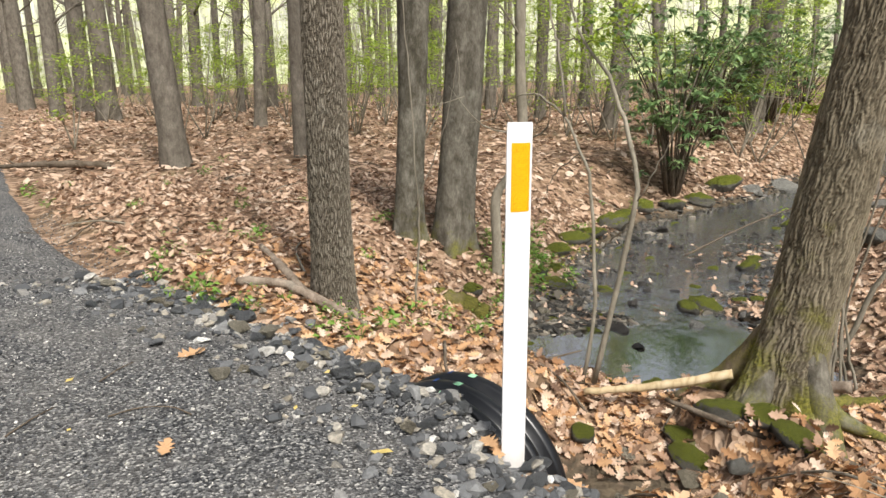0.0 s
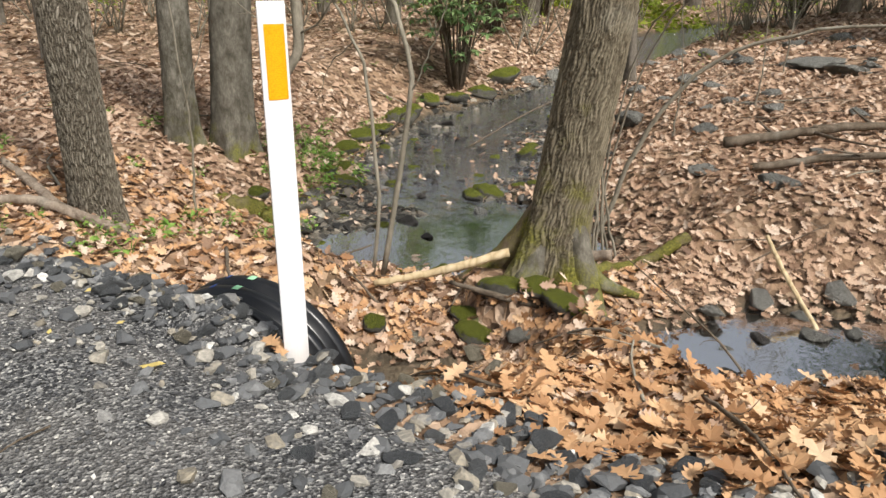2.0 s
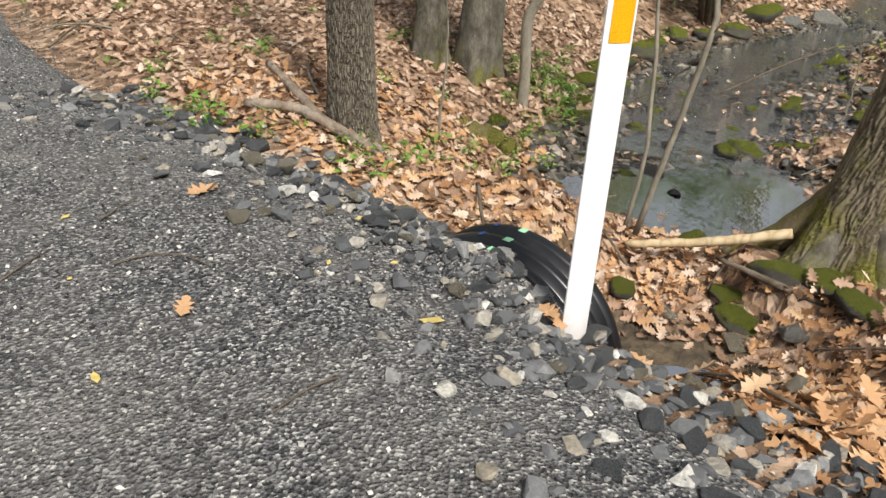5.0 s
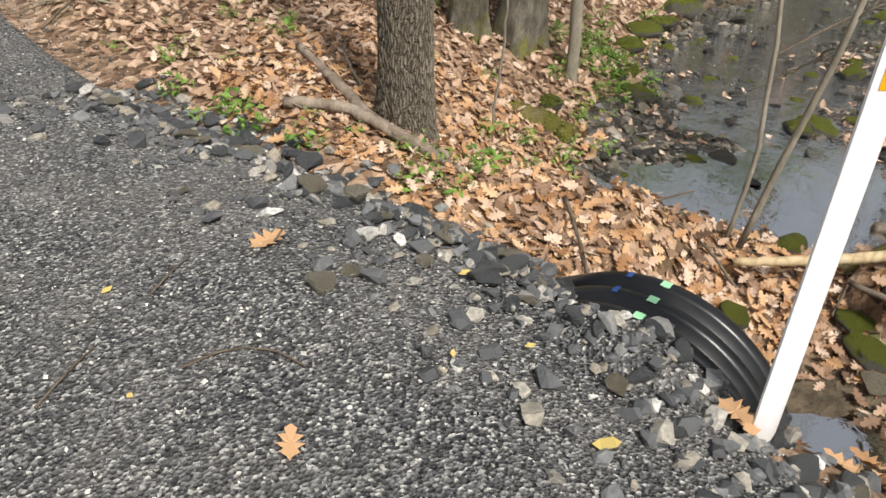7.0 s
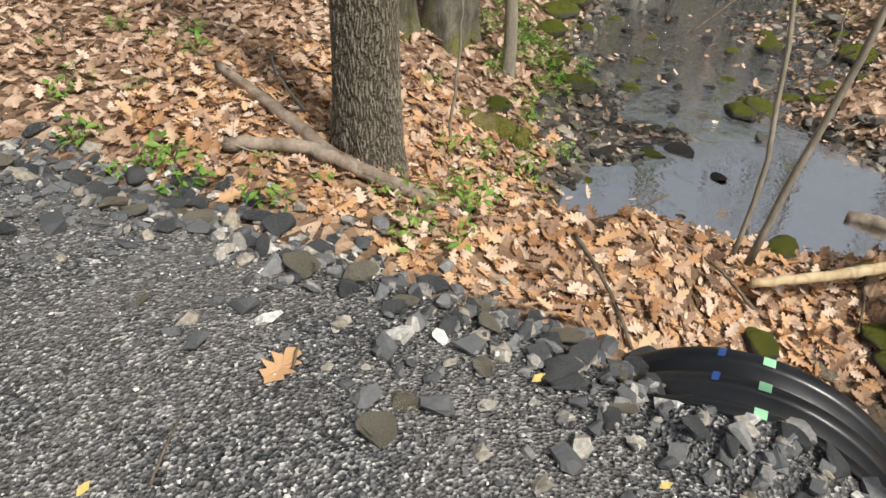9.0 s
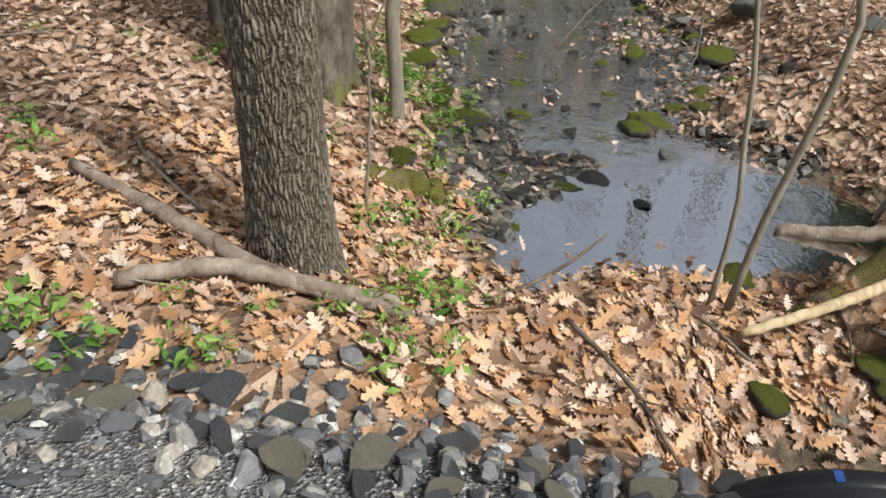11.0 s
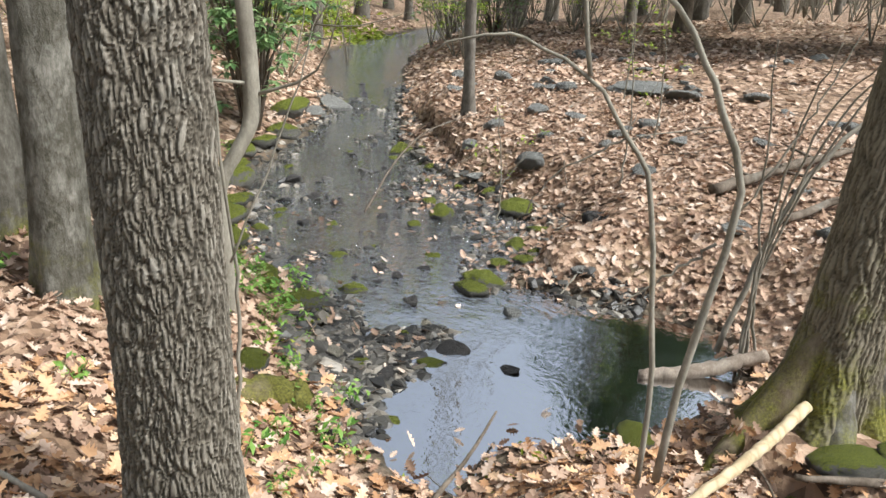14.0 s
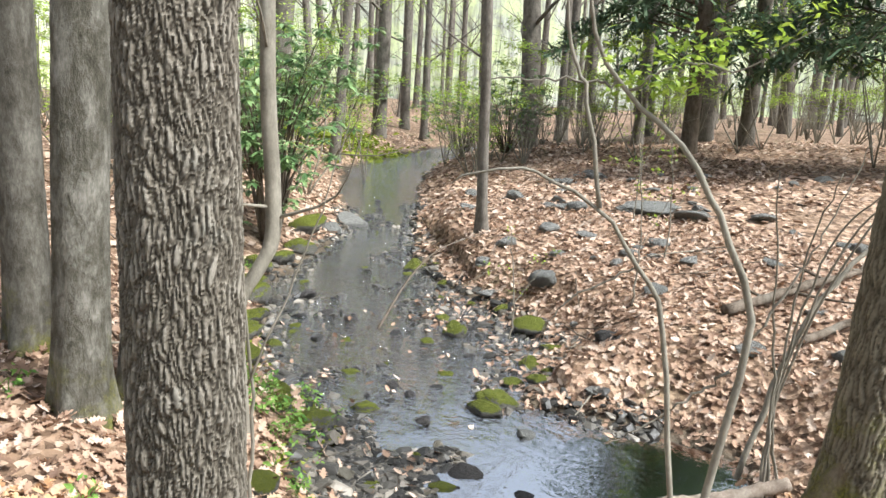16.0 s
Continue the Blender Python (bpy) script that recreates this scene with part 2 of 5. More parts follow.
# stream water: clear over its bed, mirror at grazing angles, rippled where it runs over stones
M = Mat("stream_water")
sep = M.node("ShaderNodeSeparateXYZ")
M.link(M.pos, sep.inputs[0])
run = M.ramp(M.math("MULTIPLY", M.math("SUBTRACT", sep.outputs["Y"], 6.2), 0.4), (0.0, 0.03), (0.35, 0.35), (0.8, 1.0))
ripple = M.math("ADD", M.math("MULTIPLY", M.noise(7, 4, 0.6, M.scaled(1, 0.7, 1)), 1.0), M.math("MULTIPLY", M.noise(24, 3), 0.35))
bmp = M.node("ShaderNodeBump")
bmp.inputs["Distance"].default_value = 0.18
M.link(run, bmp.inputs["Strength"])
M.link(ripple, bmp.inputs["Height"])
gl = M.node("ShaderNodeBsdfGlossy")
gl.inputs["Roughness"].default_value = 0.03
M.link(bmp.outputs[0], gl.inputs["Normal"])
tp = M.node("ShaderNodeBsdfTransparent")
tp.inputs[0].default_value = (0.6, 0.55, 0.45, 1)
fr = M.node("ShaderNodeFresnel")
fr.inputs["IOR"].default_value = 1.42
M.link(bmp.outputs[0], fr.inputs["Normal"])
gain = M.math("MULTIPLY", fr.outputs[0], M.math("SUBTRACT", 1.4, M.math("MULTIPLY", run, 0.3)))
mx = M.node("ShaderNodeMixShader")
M.link(gain, mx.inputs[0])
M.link(tp.outputs[0], mx.inputs[1])
M.link(gl.outputs[0], mx.inputs[2])
M.link(mx.outputs[0], M.t.nodes["Material Output"].inputs["Surface"])
WATER = M.m

# backdrop wall: trunks, young leaves and pale haze are painted into its colour
M = Mat("far_woodland_glow", 1.0, 0.0)
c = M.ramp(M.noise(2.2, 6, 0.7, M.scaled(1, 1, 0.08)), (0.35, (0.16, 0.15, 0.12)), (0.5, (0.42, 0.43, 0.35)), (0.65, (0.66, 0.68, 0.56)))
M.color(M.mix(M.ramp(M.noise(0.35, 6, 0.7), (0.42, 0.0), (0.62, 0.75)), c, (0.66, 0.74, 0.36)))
# emission added to brighten the wall; the woodland itself is no light source
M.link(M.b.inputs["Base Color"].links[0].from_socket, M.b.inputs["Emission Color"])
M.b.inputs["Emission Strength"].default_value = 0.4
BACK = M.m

# ---- the lie of the land ----
WATER_Z = -0.88
EDGE = [(-16, 24), (-9.5, 14), (-5.8, 9.0), (-3.6, 6.25), (-2.3, 5.0), (-1.6, 4.55), (-0.95, 4.15), (-0.5, 3.82), (-0.12, 3.42), (0.18, 2.95), (0.4, 2.6), (0.76, 2.15), (1.4, 1.5), (3.0, 0.2), (6, -2), (14, -7), (30, -16)]
STREAM = [(1.3, 5.22), (0.8, 5.6), (0.35, 5.5), (0.22, 5.75), (0.3, 6.05), (0.5, 6.5), (0.55, 6.9), (0.95, 7.25), (1.1, 7.7), (1.05, 8.3), (1.4, 9.3), (2.4, 10.9), (3.9, 12.2), (5.5, 13.7), (7.4, 16.8), (10.2, 20.6), (16, 25), (24, 28),
          (26, 26), (17, 22.5), (13.6, 20.6), (9.5, 16.6), (7.4, 14.1), (6.4, 13.1), (4.8, 11.2), (4.15, 9.8), (3.8, 8.4), (3.6, 7.6), (2.4, 6.9), (2.6, 6.5), (2.85, 6.0), (2.9, 5.4), (2.5, 5.0), (2.0, 5.0)]
SIDE_POOL = [(2.3, 4.1), (3.15, 4.3), (3.7, 4.0), (4.6, 3.7), (4.6, 2.9), (3.4, 3.2), (2.7, 3.3), (2.2, 3.7)]
MOUTH = [(0.2, 3.85), (0.6, 4.2), (1.14, 4.08), (1.37, 3.75), (1.2, 3.5), (0.72, 3.55), (0.45, 3.5)]


def seg_dist(X, Y, pts, closed):
    """Distance to a polyline, and for a closed one negative inside; for an open one signed, positive on its left-hand outer side."""
    best = np.full(X.shape, 1e9)
    side = np.ones(X.shape)
    inside = np.zeros(X.shape, bool)
    n = len(pts)
    for i in range(n if closed else n - 1):
        (ax, ay), (bx, by) = pts[i], pts[(i + 1) % n]
        dx, dy = bx - ax, by - ay
        t = np.clip(((X - ax) * dx + (Y - ay) * dy) / (dx * dx + dy * dy), 0, 1)
        d = np.hypot(X - ax - t * dx, Y - ay - t * dy)
        cross = dx * (Y - ay) - dy * (X - ax)
        near = d < best - 1e-9
        best = np.where(near, d, best)
        side = np.where(near, np.sign(cross), side)
        if closed:
            with np.errstate(divide="ignore", invalid="ignore"):
                hit = ((ay > Y) != (by > Y)) & (X < dx * (Y - ay) / (dy if dy else 1e-9) + ax)
            inside ^= hit
    return np.where(inside, -best, best) if closed else best * side


def smooth(t):
    t = np.clip(t, 0, 1)
    return t * t * (3 - 2 * t)


_rng = np.random.default_rng(5)
_waves = [(_rng.uniform(0, 2 * math.pi), _rng.uniform(0, 6.28), 2 ** _rng.uniform(-0.5, 3.2)) for _ in range(26)]


def lumps(X, Y):
    z = np.zeros(np.shape(X))
    for a, p, k in _waves:
        z = z + np.sin((X * math.cos(a) + Y * math.sin(a)) * k * 1.3 + p) / (k + 0.6)
    return z / 5


def fields(X, Y):
    X, Y = np.asarray(X, float), np.asarray(Y, float)
    wob = lumps(X * 2.2, Y * 2.2) * 0.16
    dw = np.minimum(seg_dist(X, Y, STREAM, True), np.minimum(seg_dist(X, Y, SIDE_POOL, True), seg_dist(X, Y, MOUTH, True) * 1.0)) + wob
    dm = seg_dist(X, Y, MOUTH, True)
    s = seg_dist(X, Y, EDGE, False) + wob * 0.35
    return dw, dm, s


def shoulder(c):
    """Fall of the path's edge at a distance c inwards of its edge line."""
    return -0.11 * smooth((0.7 - c) / 0.9) - 0.08 * smooth((0.05 - c) / 0.25)


def land(X, Y):
    X, Y = np.asarray(X, float), np.asarray(Y, float)
    dw, dm, s = fields(X, Y)
    # the right bank climbs away from the water, the left wood is level with the path
    right = smooth((X - 1.6 - 0.62 * (Y - 5.0)) / 1.2 + 0.5) * smooth((Y - 3.0 + 0.2 * (X - 3)) / 1.5)
    hill = np.minimum(-0.5 + 0.115 * np.maximum(dw, 0), 0.45) + 0.12 * np.sin(X * 0.6) * np.sin(Y * 0.5)
    top = (-0.1 + 0.06 * lumps(X * 0.3, Y * 0.3)) * (1 - right) + hill * right
    width = np.where(right > 0.5, 1.0, 1.9) * (0.45 + 0.55 * smooth((dm - 0.2) / 1.2))
    spit = smooth((X - 0.1) / 0.8) * smooth((Y - 3.7) / 0.5) * smooth((6.2 - Y) / 0.6) * smooth((2.75 - X) / 0.5)
    top = top * (1 - spit) + (-0.56) * spit
    z = WATER_Z + 0.03 + (top - WATER_Z - 0.03) * smooth(np.maximum(dw, 0) / width + 0.06)
    z = z + 0.05 * lumps(X, Y) * np.clip(dw, 0, 1)
    z = np.where(dw < 0.12, np.minimum(z, WATER_Z + 0.035 + (z - WATER_Z) * np.clip(dw / 0.12, 0, 1)), z)
    z = np.where(dw < 0, WATER_Z - 0.015 - 0.16 * smooth(-dw / 0.5) + 0.05 * lumps(X * 2.5, Y * 2.5), z)
    # the culvert's mouth is a film of water over mud
    z = np.where(dm < 0, WATER_Z + 0.002 + 0.05 * lumps(X * 5, Y * 5), z)
    # the path is a level bank with a rounded shoulder
    soft = np.maximum(smooth((-0.15 - X) / 0.5), smooth((X - 0.6) / 0.4))
    k = smooth((0.53 + 0.02 * soft - s) / (0.3 + 0.4 * soft))
    return z * (1 - k) + (shoulder(-s) - 0.02) * k


def ground_at(x, y):
    return float(land(np.array([x]), np.array([y]))[0])


def mesh_from(name, verts, faces, mats, smooth_shade=False):
    me = bpy.data.meshes.new(name)
    me.from_pydata([tuple(v) for v in verts] if not isinstance(verts, np.ndarray) else verts.tolist(), [], faces if not isinstance(faces, np.ndarray) else faces.tolist())
    for m in mats if isinstance(mats, (list, tuple)) else [mats]:
        me.materials.append(m)
    if smooth_shade:
        me.shade_smooth()
    me.update()
    return me


def grid_faces(nu, nv, wrap=False):
    u, v = np.meshgrid(np.arange(nu - 1), np.arange(nv if wrap else nv - 1), indexing="ij")
    a = u * nv + v
    b = u * nv + (v + 1) % nv
    return np.stack([a, b, b + nv, a + nv], -1).reshape(-1, 4)


def axis(lo, a, b, hi, fine):
    mid = np.arange(a, b, fine)
    down = a - (a - lo) * (np.geomspace(1, 400, 48) - 1)[1:] / 399
    upw = b + (hi - b) * (np.geomspace(1, 400, 48) - 1)[1:] / 399
    return np.concatenate([down[::-1], mid, [b], upw])


gx, gy = axis(-160, -5.5, 8.5, 160, 0.055), axis(-120, 0.5, 13.0, 180, 0.055)
GX, GY = np.meshgrid(gx, gy, indexing="ij")
ground = new("ground", mesh_from("ground", np.stack([GX, GY, land(GX, GY)], -1).reshape(-1, 3), grid_faces(len(gx), len(gy)), FLOOR, True))
tagged(ground, "leaf-strewn forest floor sloping down to a stream bed", "ground", kind="structure")

# the path: a strip of crushed stone beside its edge line
dense = []
for (ax, ay), (bx, by) in zip(EDGE, EDGE[1:]):
    n = max(2, int(math.hypot(bx - ax, by - ay) / 0.09))
    dense += [(ax + (bx - ax) * i / n, ay + (by - ay) * i / n) for i in range(n)]
dense = np.array(dense)
for _ in range(30):
    dense[1:-1] = (dense[:-2] + dense[2:] + 2 * dense[1:-1]) / 4
tang = np.gradient(dense, axis=0)
tang /= np.linalg.norm(tang, axis=1)[:, None]
inward = np.stack([tang[:, 1], -tang[:, 0]], -1)
cross_at = np.concatenate([np.linspace(-0.22, 0.6, 14), np.linspace(0.68, 3.2, 20)])
PX = dense[:, None, 0] + inward[:, None, 0] * cross_at
PY = dense[:, None, 1] + inward[:, None, 1] * cross_at
crown = 0.012 * np.sin(np.clip(cross_at, 0, 3.2) / 3.2 * math.pi)
PZ = crown + 0.006 * lumps(PX * 3, PY * 3) + shoulder(cross_at) - 0.16 * smooth((0.05 * lumps(PX * 2, PY * 2) - 0.1 - cross_at) / 0.12) - 0.05 * smooth((cross_at - 3.0) / 0.2)
path = new("path", mesh_from("path", np.stack([PX, PY, PZ], -1).reshape(-1, 3), grid_faces(len(dense), len(cross_at))[:, ::-1], GRAVEL, True))
tagged(path, "dark grey crushed stone footpath with a loose edge", "path", kind="structure")


def berm(X, Y):
    """Height of the gravel heaped over the culvert pipe; far below elsewhere."""
    X, Y = np.asarray(X, float) - 0.143, np.asarray(Y, float) - 3.59
    u, v = 0.82 * X - 0.573 * Y, 0.573 * X + 0.82 * Y
    z = -0.555 + np.sqrt(np.maximum(0.535 ** 2 - u * u, 0.0)) + 0.02 * lumps(X * 4, Y * 4) - 0.14 * smooth((-v - 0.36) / 0.3)
    front = -0.28 + 0.04 * np.sin(u * 19) * np.sin(u * 7 + 1)
    return np.where((np.abs(u) < 0.53) & (v > -0.75) & (v < front), z, -9.0)


bu, bv2 = np.linspace(-0.5, 0.53, 60), np.linspace(-0.75, -0.02, 44)
BU, BV = np.meshgrid(bu, bv2, indexing="ij")
front_line = -0.28 + 0.04 * np.sin(BU * 19) * np.sin(BU * 7 + 1)
BV = np.minimum(BV, front_line - 0.002)
BX, BY = 0.143 + 0.82 * BU + 0.573 * BV, 3.59 - 0.573 * BU + 0.82 * BV
BZ = berm(BX, BY)
BZ[:, -1] -= 0.3
bank = new("gravel_bank", mesh_from("gravel_bank", np.stack([BX, BY, np.maximum(BZ, -1.0)], -1).reshape(-1, 3), grid_faces(60, 44), GRAVEL, True))
tagged(bank, "dark gravel heaped over a buried drain pipe", "gravel", kind="structure")


def surface(x, y):
    """Height of what lies on top: the path's crust or the ground."""
    s = fields(np.array([x]), np.array([y]))[2][0]
    return max(ground_at(x, y), float(berm(x, y)), float(shoulder(np.array([-s]))[0]) if s < 0.1 else -9)


wx, wy = np.linspace(-0.5, 28, 60), np.linspace(2.8, 30, 60)
WX, WY = np.meshgrid(wx, wy, indexing="ij")
water = new("water", mesh_from("water", np.stack([WX, WY, np.full(WX.shape, WATER_Z)], -1).reshape(-1, 3), grid_faces(60, 60), WATER, True))
water.visible_shadow = False
tagged(water, "shallow clear stream water mirroring a bright sky", "water", kind="structure")

# ring wall that carries the painted, self-glowing woodland
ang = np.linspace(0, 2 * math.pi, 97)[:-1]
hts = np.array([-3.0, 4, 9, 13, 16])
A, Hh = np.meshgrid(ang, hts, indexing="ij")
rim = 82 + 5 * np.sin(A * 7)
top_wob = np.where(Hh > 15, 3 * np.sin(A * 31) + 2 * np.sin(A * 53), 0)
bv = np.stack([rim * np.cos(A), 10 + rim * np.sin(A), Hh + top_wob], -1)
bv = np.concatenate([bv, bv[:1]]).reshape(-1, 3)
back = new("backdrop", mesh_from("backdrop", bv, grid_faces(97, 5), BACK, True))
tagged(back, "glowing backdrop painted as hazy distant woodland with thin trunks and young leaves", "woodland", kind="structure")

# ---- helpers for things ----


def part(name, me, parent, label="", at=None):
    ob = new(name, me)
    ob.parent = parent
    if at is not None:
        ob.matrix_local = at
    return tagged(ob, label)


def holder(name, x, y, z, label, category, group=""):
    ob = new(name)
    ob.empty_display_size = 0.1
    ob.location = (x, y, z)
    return tagged(ob, label, category, group)


def spline(pts, n):
    p = np.array(pts, float)
    if len(p) < 3:
        t = np.linspace(0, 1, n)[:, None]
        return p[0] * (1 - t) + p[-1] * t
    q = np.vstack([2 * p[0] - p[1], p, 2 * p[-1] - p[-2]])
    out = []
    for u in np.linspace(0, len(p) - 1 - 1e-6, n):
        i, t = int(u), u - int(u)
        a, b, c, d = q[i:i + 4]
        out.append(0.5 * (2 * b + (c - a) * t + (2 * a - 5 * b + 4 * c - d) * t * t + (3 * b - a - 3 * c + d) * t ** 3))
    return np.array(out)


def tube(pts, radii, seg=8, rough=0.0, rng=None):
    """Vertices and faces of a closed tapering limb along points."""
    p = np.asarray(pts, float)
    r = np.interp(np.linspace(0, 1, len(p)), np.linspace(0, 1, len(radii)), radii)
    d = np.gradient(p, axis=0)
    d /= np.linalg.norm(d, axis=1)[:, None] + 1e-9
    ref = np.where(np.abs(d[:, 2:3]) > 0.8, np.array([[1.0, 0, 0]]), np.array([[0, 0, 1.0]]))
    if abs(d[0, 2]) > 0.8:
        ref[:] = (1, 0, 0)
    u = np.cross(d, ref)
    u /= np.linalg.norm(u, axis=1)[:, None] + 1e-9
    w = np.cross(d, u)
    a = np.linspace(0, 2 * math.pi, seg, endpoint=False)
    rr = r[:, None] * np.ones(seg)
    if rough and rng is not None:
        rr = rr * (1 + rng.normal(0, rough, rr.shape))
    v = p[:, None] + rr[..., None] * (np.cos(a)[None, :, None] * u[:, None] + np.sin(a)[None, :, None] * w[:, None])
    n = len(p)
    f = [tuple(q) for q in grid_faces(n, seg, True)]
    v = np.vstack([v.reshape(-1, 3), p[:1], p[-1:]])
    for j in range(seg):
        f.append((n * seg, (j + 1) % seg, j))
        f.append((n * seg + 1, (n - 1) * seg + j, (n - 1) * seg + (j + 1) % seg))
    return v, f


def join(pieces):
    vs, fs, o = [], [], 0
    for v, f in pieces:
        vs.append(np.asarray(v))
        fs += [tuple(i + o for i in q) for q in f]
        o += len(v)
    return np.vstack(vs), fs


def scatter(shape_v, shape_f, pos, rot, size):
    """Copies of a small shape at many places, as one vertex and face array. rot: n x 3 x 3."""
    sv, sf = np.asarray(shape_v, float), np.asarray(shape_f)
    v = np.einsum("nij,kj->nki", rot, sv) * size[:, None, None] + pos[:, None]
    f = sf[None] + (np.arange(len(pos)) * len(sv))[:, None, None]
    return v.reshape(-1, 3), f.reshape(-1, sf.shape[1])


def random_rot(n, rng, tilt, normals=None):
    """Random turns about the upright (or the normals), tipped by up to tilt radians."""
    a = rng.uniform(0, 2 * math.pi, n)
    up = np.tile([0, 0, 1.0], (n, 1)) if normals is None else normals.copy()
    up += np.stack([rng.normal(0, tilt, n), rng.normal(0, tilt, n), np.zeros(n)], -1)
    up /= np.linalg.norm(up, axis=1)[:, None]
    x = np.stack([np.cos(a), np.sin(a), np.zeros(n)], -1)
    x -= up * (x * up).sum(1)[:, None]
    x /= np.linalg.norm(x, axis=1)[:, None]
    return np.stack([x, np.cross(up, x), up], -1)


# leaf shapes, about one unit long, with a curl
OAK_OUT = [(0, 0.0), (0.12, 0.07), (0.22, 0.24), (0.3, 0.1), (0.42, 0.34), (0.52, 0.13), (0.66, 0.3), (0.74, 0.11), (0.88, 0.15), (1, 0)]
oak_pts = OAK_OUT + [(x, -y) for x, y in OAK_OUT[-2:0:-1]]
OAK_V = [(0.5, 0, 0)] + [(x, y, 0.9 * y * y + 0.18 * (x - 0.5) ** 2) for x, y in oak_pts]
OAK_F = [(0, i + 1, (i + 1) % len(oak_pts) + 1) for i in range(len(oak_pts))]
BLADE_V = [(0, 0, 0), (0.45, 0.22, 0.05), (1, 0, -0.08), (0.45, -0.22, 0.05), (0.45, 0, 0)]
BLADE_F = [(0, 4, 1), (1, 4, 2), (0, 3, 4), (3, 2, 4)]
SCRAP_V = [(0, 0, 0), (0.35, 0.26, 0.08), (0.8, 0.2, 0), (1, -0.02, 0.1), (0.6, -0.26, 0.02), (0.2, -0.2, 0.08)]
SCRAP_F = [(0, 1, 5), (1, 2, 5), (2, 4, 5), (2, 3, 4)]


def rock_mesh(name, seed, angular, mat):
    rng = np.random.default_rng(seed)
    bm = bmesh.new()
    if angular:
        for _ in range(15):
            v = rng.normal(size=3)
            v = v / np.linalg.norm(v) * rng.uniform(0.75, 1.0) * np.array([1, rng.uniform(0.6, 0.9), 0.5])
            bm.verts.new(v)
        geo = bmesh.ops.convex_hull(bm, input=list(bm.verts))
        loose = [v for v in bm.verts if not v.link_faces]
        bmesh.ops.delete(bm, geom=loose, context="VERTS")
        if not name.startswith("chip"):
            bmesh.ops.bevel(bm, geom=list(bm.edges), offset=0.05, segments=1, affect="EDGES")
    else:
        bmesh.ops.create_icosphere(bm, subdivisions=3, radius=1.0)
        off = Vector(rng.uniform(-9, 9, 3))
        for v in bm.verts:
            k = 1 + 0.33 * noise.noise(v.co * 1.1 + off) + 0.2 * noise.noise(v.co * 2.6 + off) + 0.07 * noise.noise(v.co * 7 + off)
            v.co = Vector((v.co.x * k, v.co.y * k * 0.8, v.co.z * k * 0.58))
    me = bpy.data.meshes.new(name)
    bm.to_mesh(me)
    bm.free()
    me.materials.append(mat)
    if not angular:
        me.shade_smooth()
    return me


SLATES = [rock_mesh("slate", 10 + i, True, SLATE) for i in range(7)]
TANS = [rock_mesh("buff_stone", 30 + i, True, TAN_ROCK) for i in range(3)]
MOSSY = [rock_mesh("mossy_stone", 50 + i, False, MOSS_ROCK) for i in range(4)]
MOSSFULL = [rock_mesh("moss_cushion", 60 + i, False, MOSS_FULL) for i in range(3)]
WETS = [rock_mesh("wet_stone", 70 + i, i % 2 == 0, WET_ROCK) for i in range(5)]
BANKS = [rock_mesh("bank_stone", 80 + i, i % 3 > 0, BANK_ROCK) for i in range(5)]
RUBS = [rock_mesh("chip", 200 + i, True, SLATE) for i in range(8)]
QUARTZ = rock_mesh("white_stone", 95, False, WHITE_ROCK)
rrng = random.Random(11)


def stone(me, x, y, size, label, name="stone", group="", flat=1.0, sink=0.25, z=None):
    base = surface(x, y) if z is None else z
    ob = new(name, me)
    ob.matrix_world = pose(x, y, base + size * 0.5 * flat * (1 - 2 * sink), rrng.uniform(-14, 14), rrng.uniform(-14, 14), rrng.uniform(0, 360)) @ Matrix.Diagonal((size, size * rrng.uniform(0.75, 1.1), size * flat, 1))
    return tagged(ob, label, "stone", group)


# ---- trees ----


def bark_relief(theta_len, z, rng, cell, tall):
    """Ridged plates: distance between the two nearest jittered seeds of a stretched lattice."""
    theta_len = theta_len + cell * (0.5 * np.sin(z * 9 + 3 * np.sin(theta_len * 7)) + 0.3 * np.sin(z * 31 + theta_len * 19))
    z = z + cell * tall * (0.35 * np.sin(theta_len * 31) + 0.2 * np.sin(theta_len * 67 + z * 5))
    u, w = theta_len / cell, z / (cell * tall)
    iu, iw = np.floor(u).astype(int), np.floor(w).astype(int)
    f1, f2, tone = np.full(u.shape, 9.0), np.full(u.shape, 9.0), np.zeros(u.shape)
    for a in (-1, 0, 1):
        for b in (-1, 0, 1):
            cu, cw = iu + a, iw + b
            h = np.sin(cu * 127.1 + cw * 311.7) * 43758.5453
            k = np.sin(cu * 269.5 + cw * 183.3) * 43758.5453
            d = np.hypot(cu + (h - np.floor(h)) - u, 0.75 * (cw + (k - np.floor(k)) - w))
            f2 = np.minimum(f2, np.maximum(f1, d))
            mark = np.sin(cu * 57.3 + cw * 91.7) * 15731.743
            tone = np.where(d < f1, mark - np.floor(mark), tone)
            f1 = np.minimum(f1, d)
    fine = 0.5 + 0.25 * np.sin(theta_len * 410 + 4 * np.sin(z * 60)) + 0.25 * np.sin(z * 230 + 5 * np.sin(theta_len * 150))
    flake = 0.5 + 0.5 * np.sin(z * 95 + 6 * np.sin(theta_len * 57 + 2 * np.sin(z * 23)) + tone * 9)
    return np.clip((f2 - f1) * 2.3 + rng.normal(0, 0.2, u.shape), 0, 1) * (0.36 + 0.3 * tone + 0.16 * fine + 0.18 * flake)


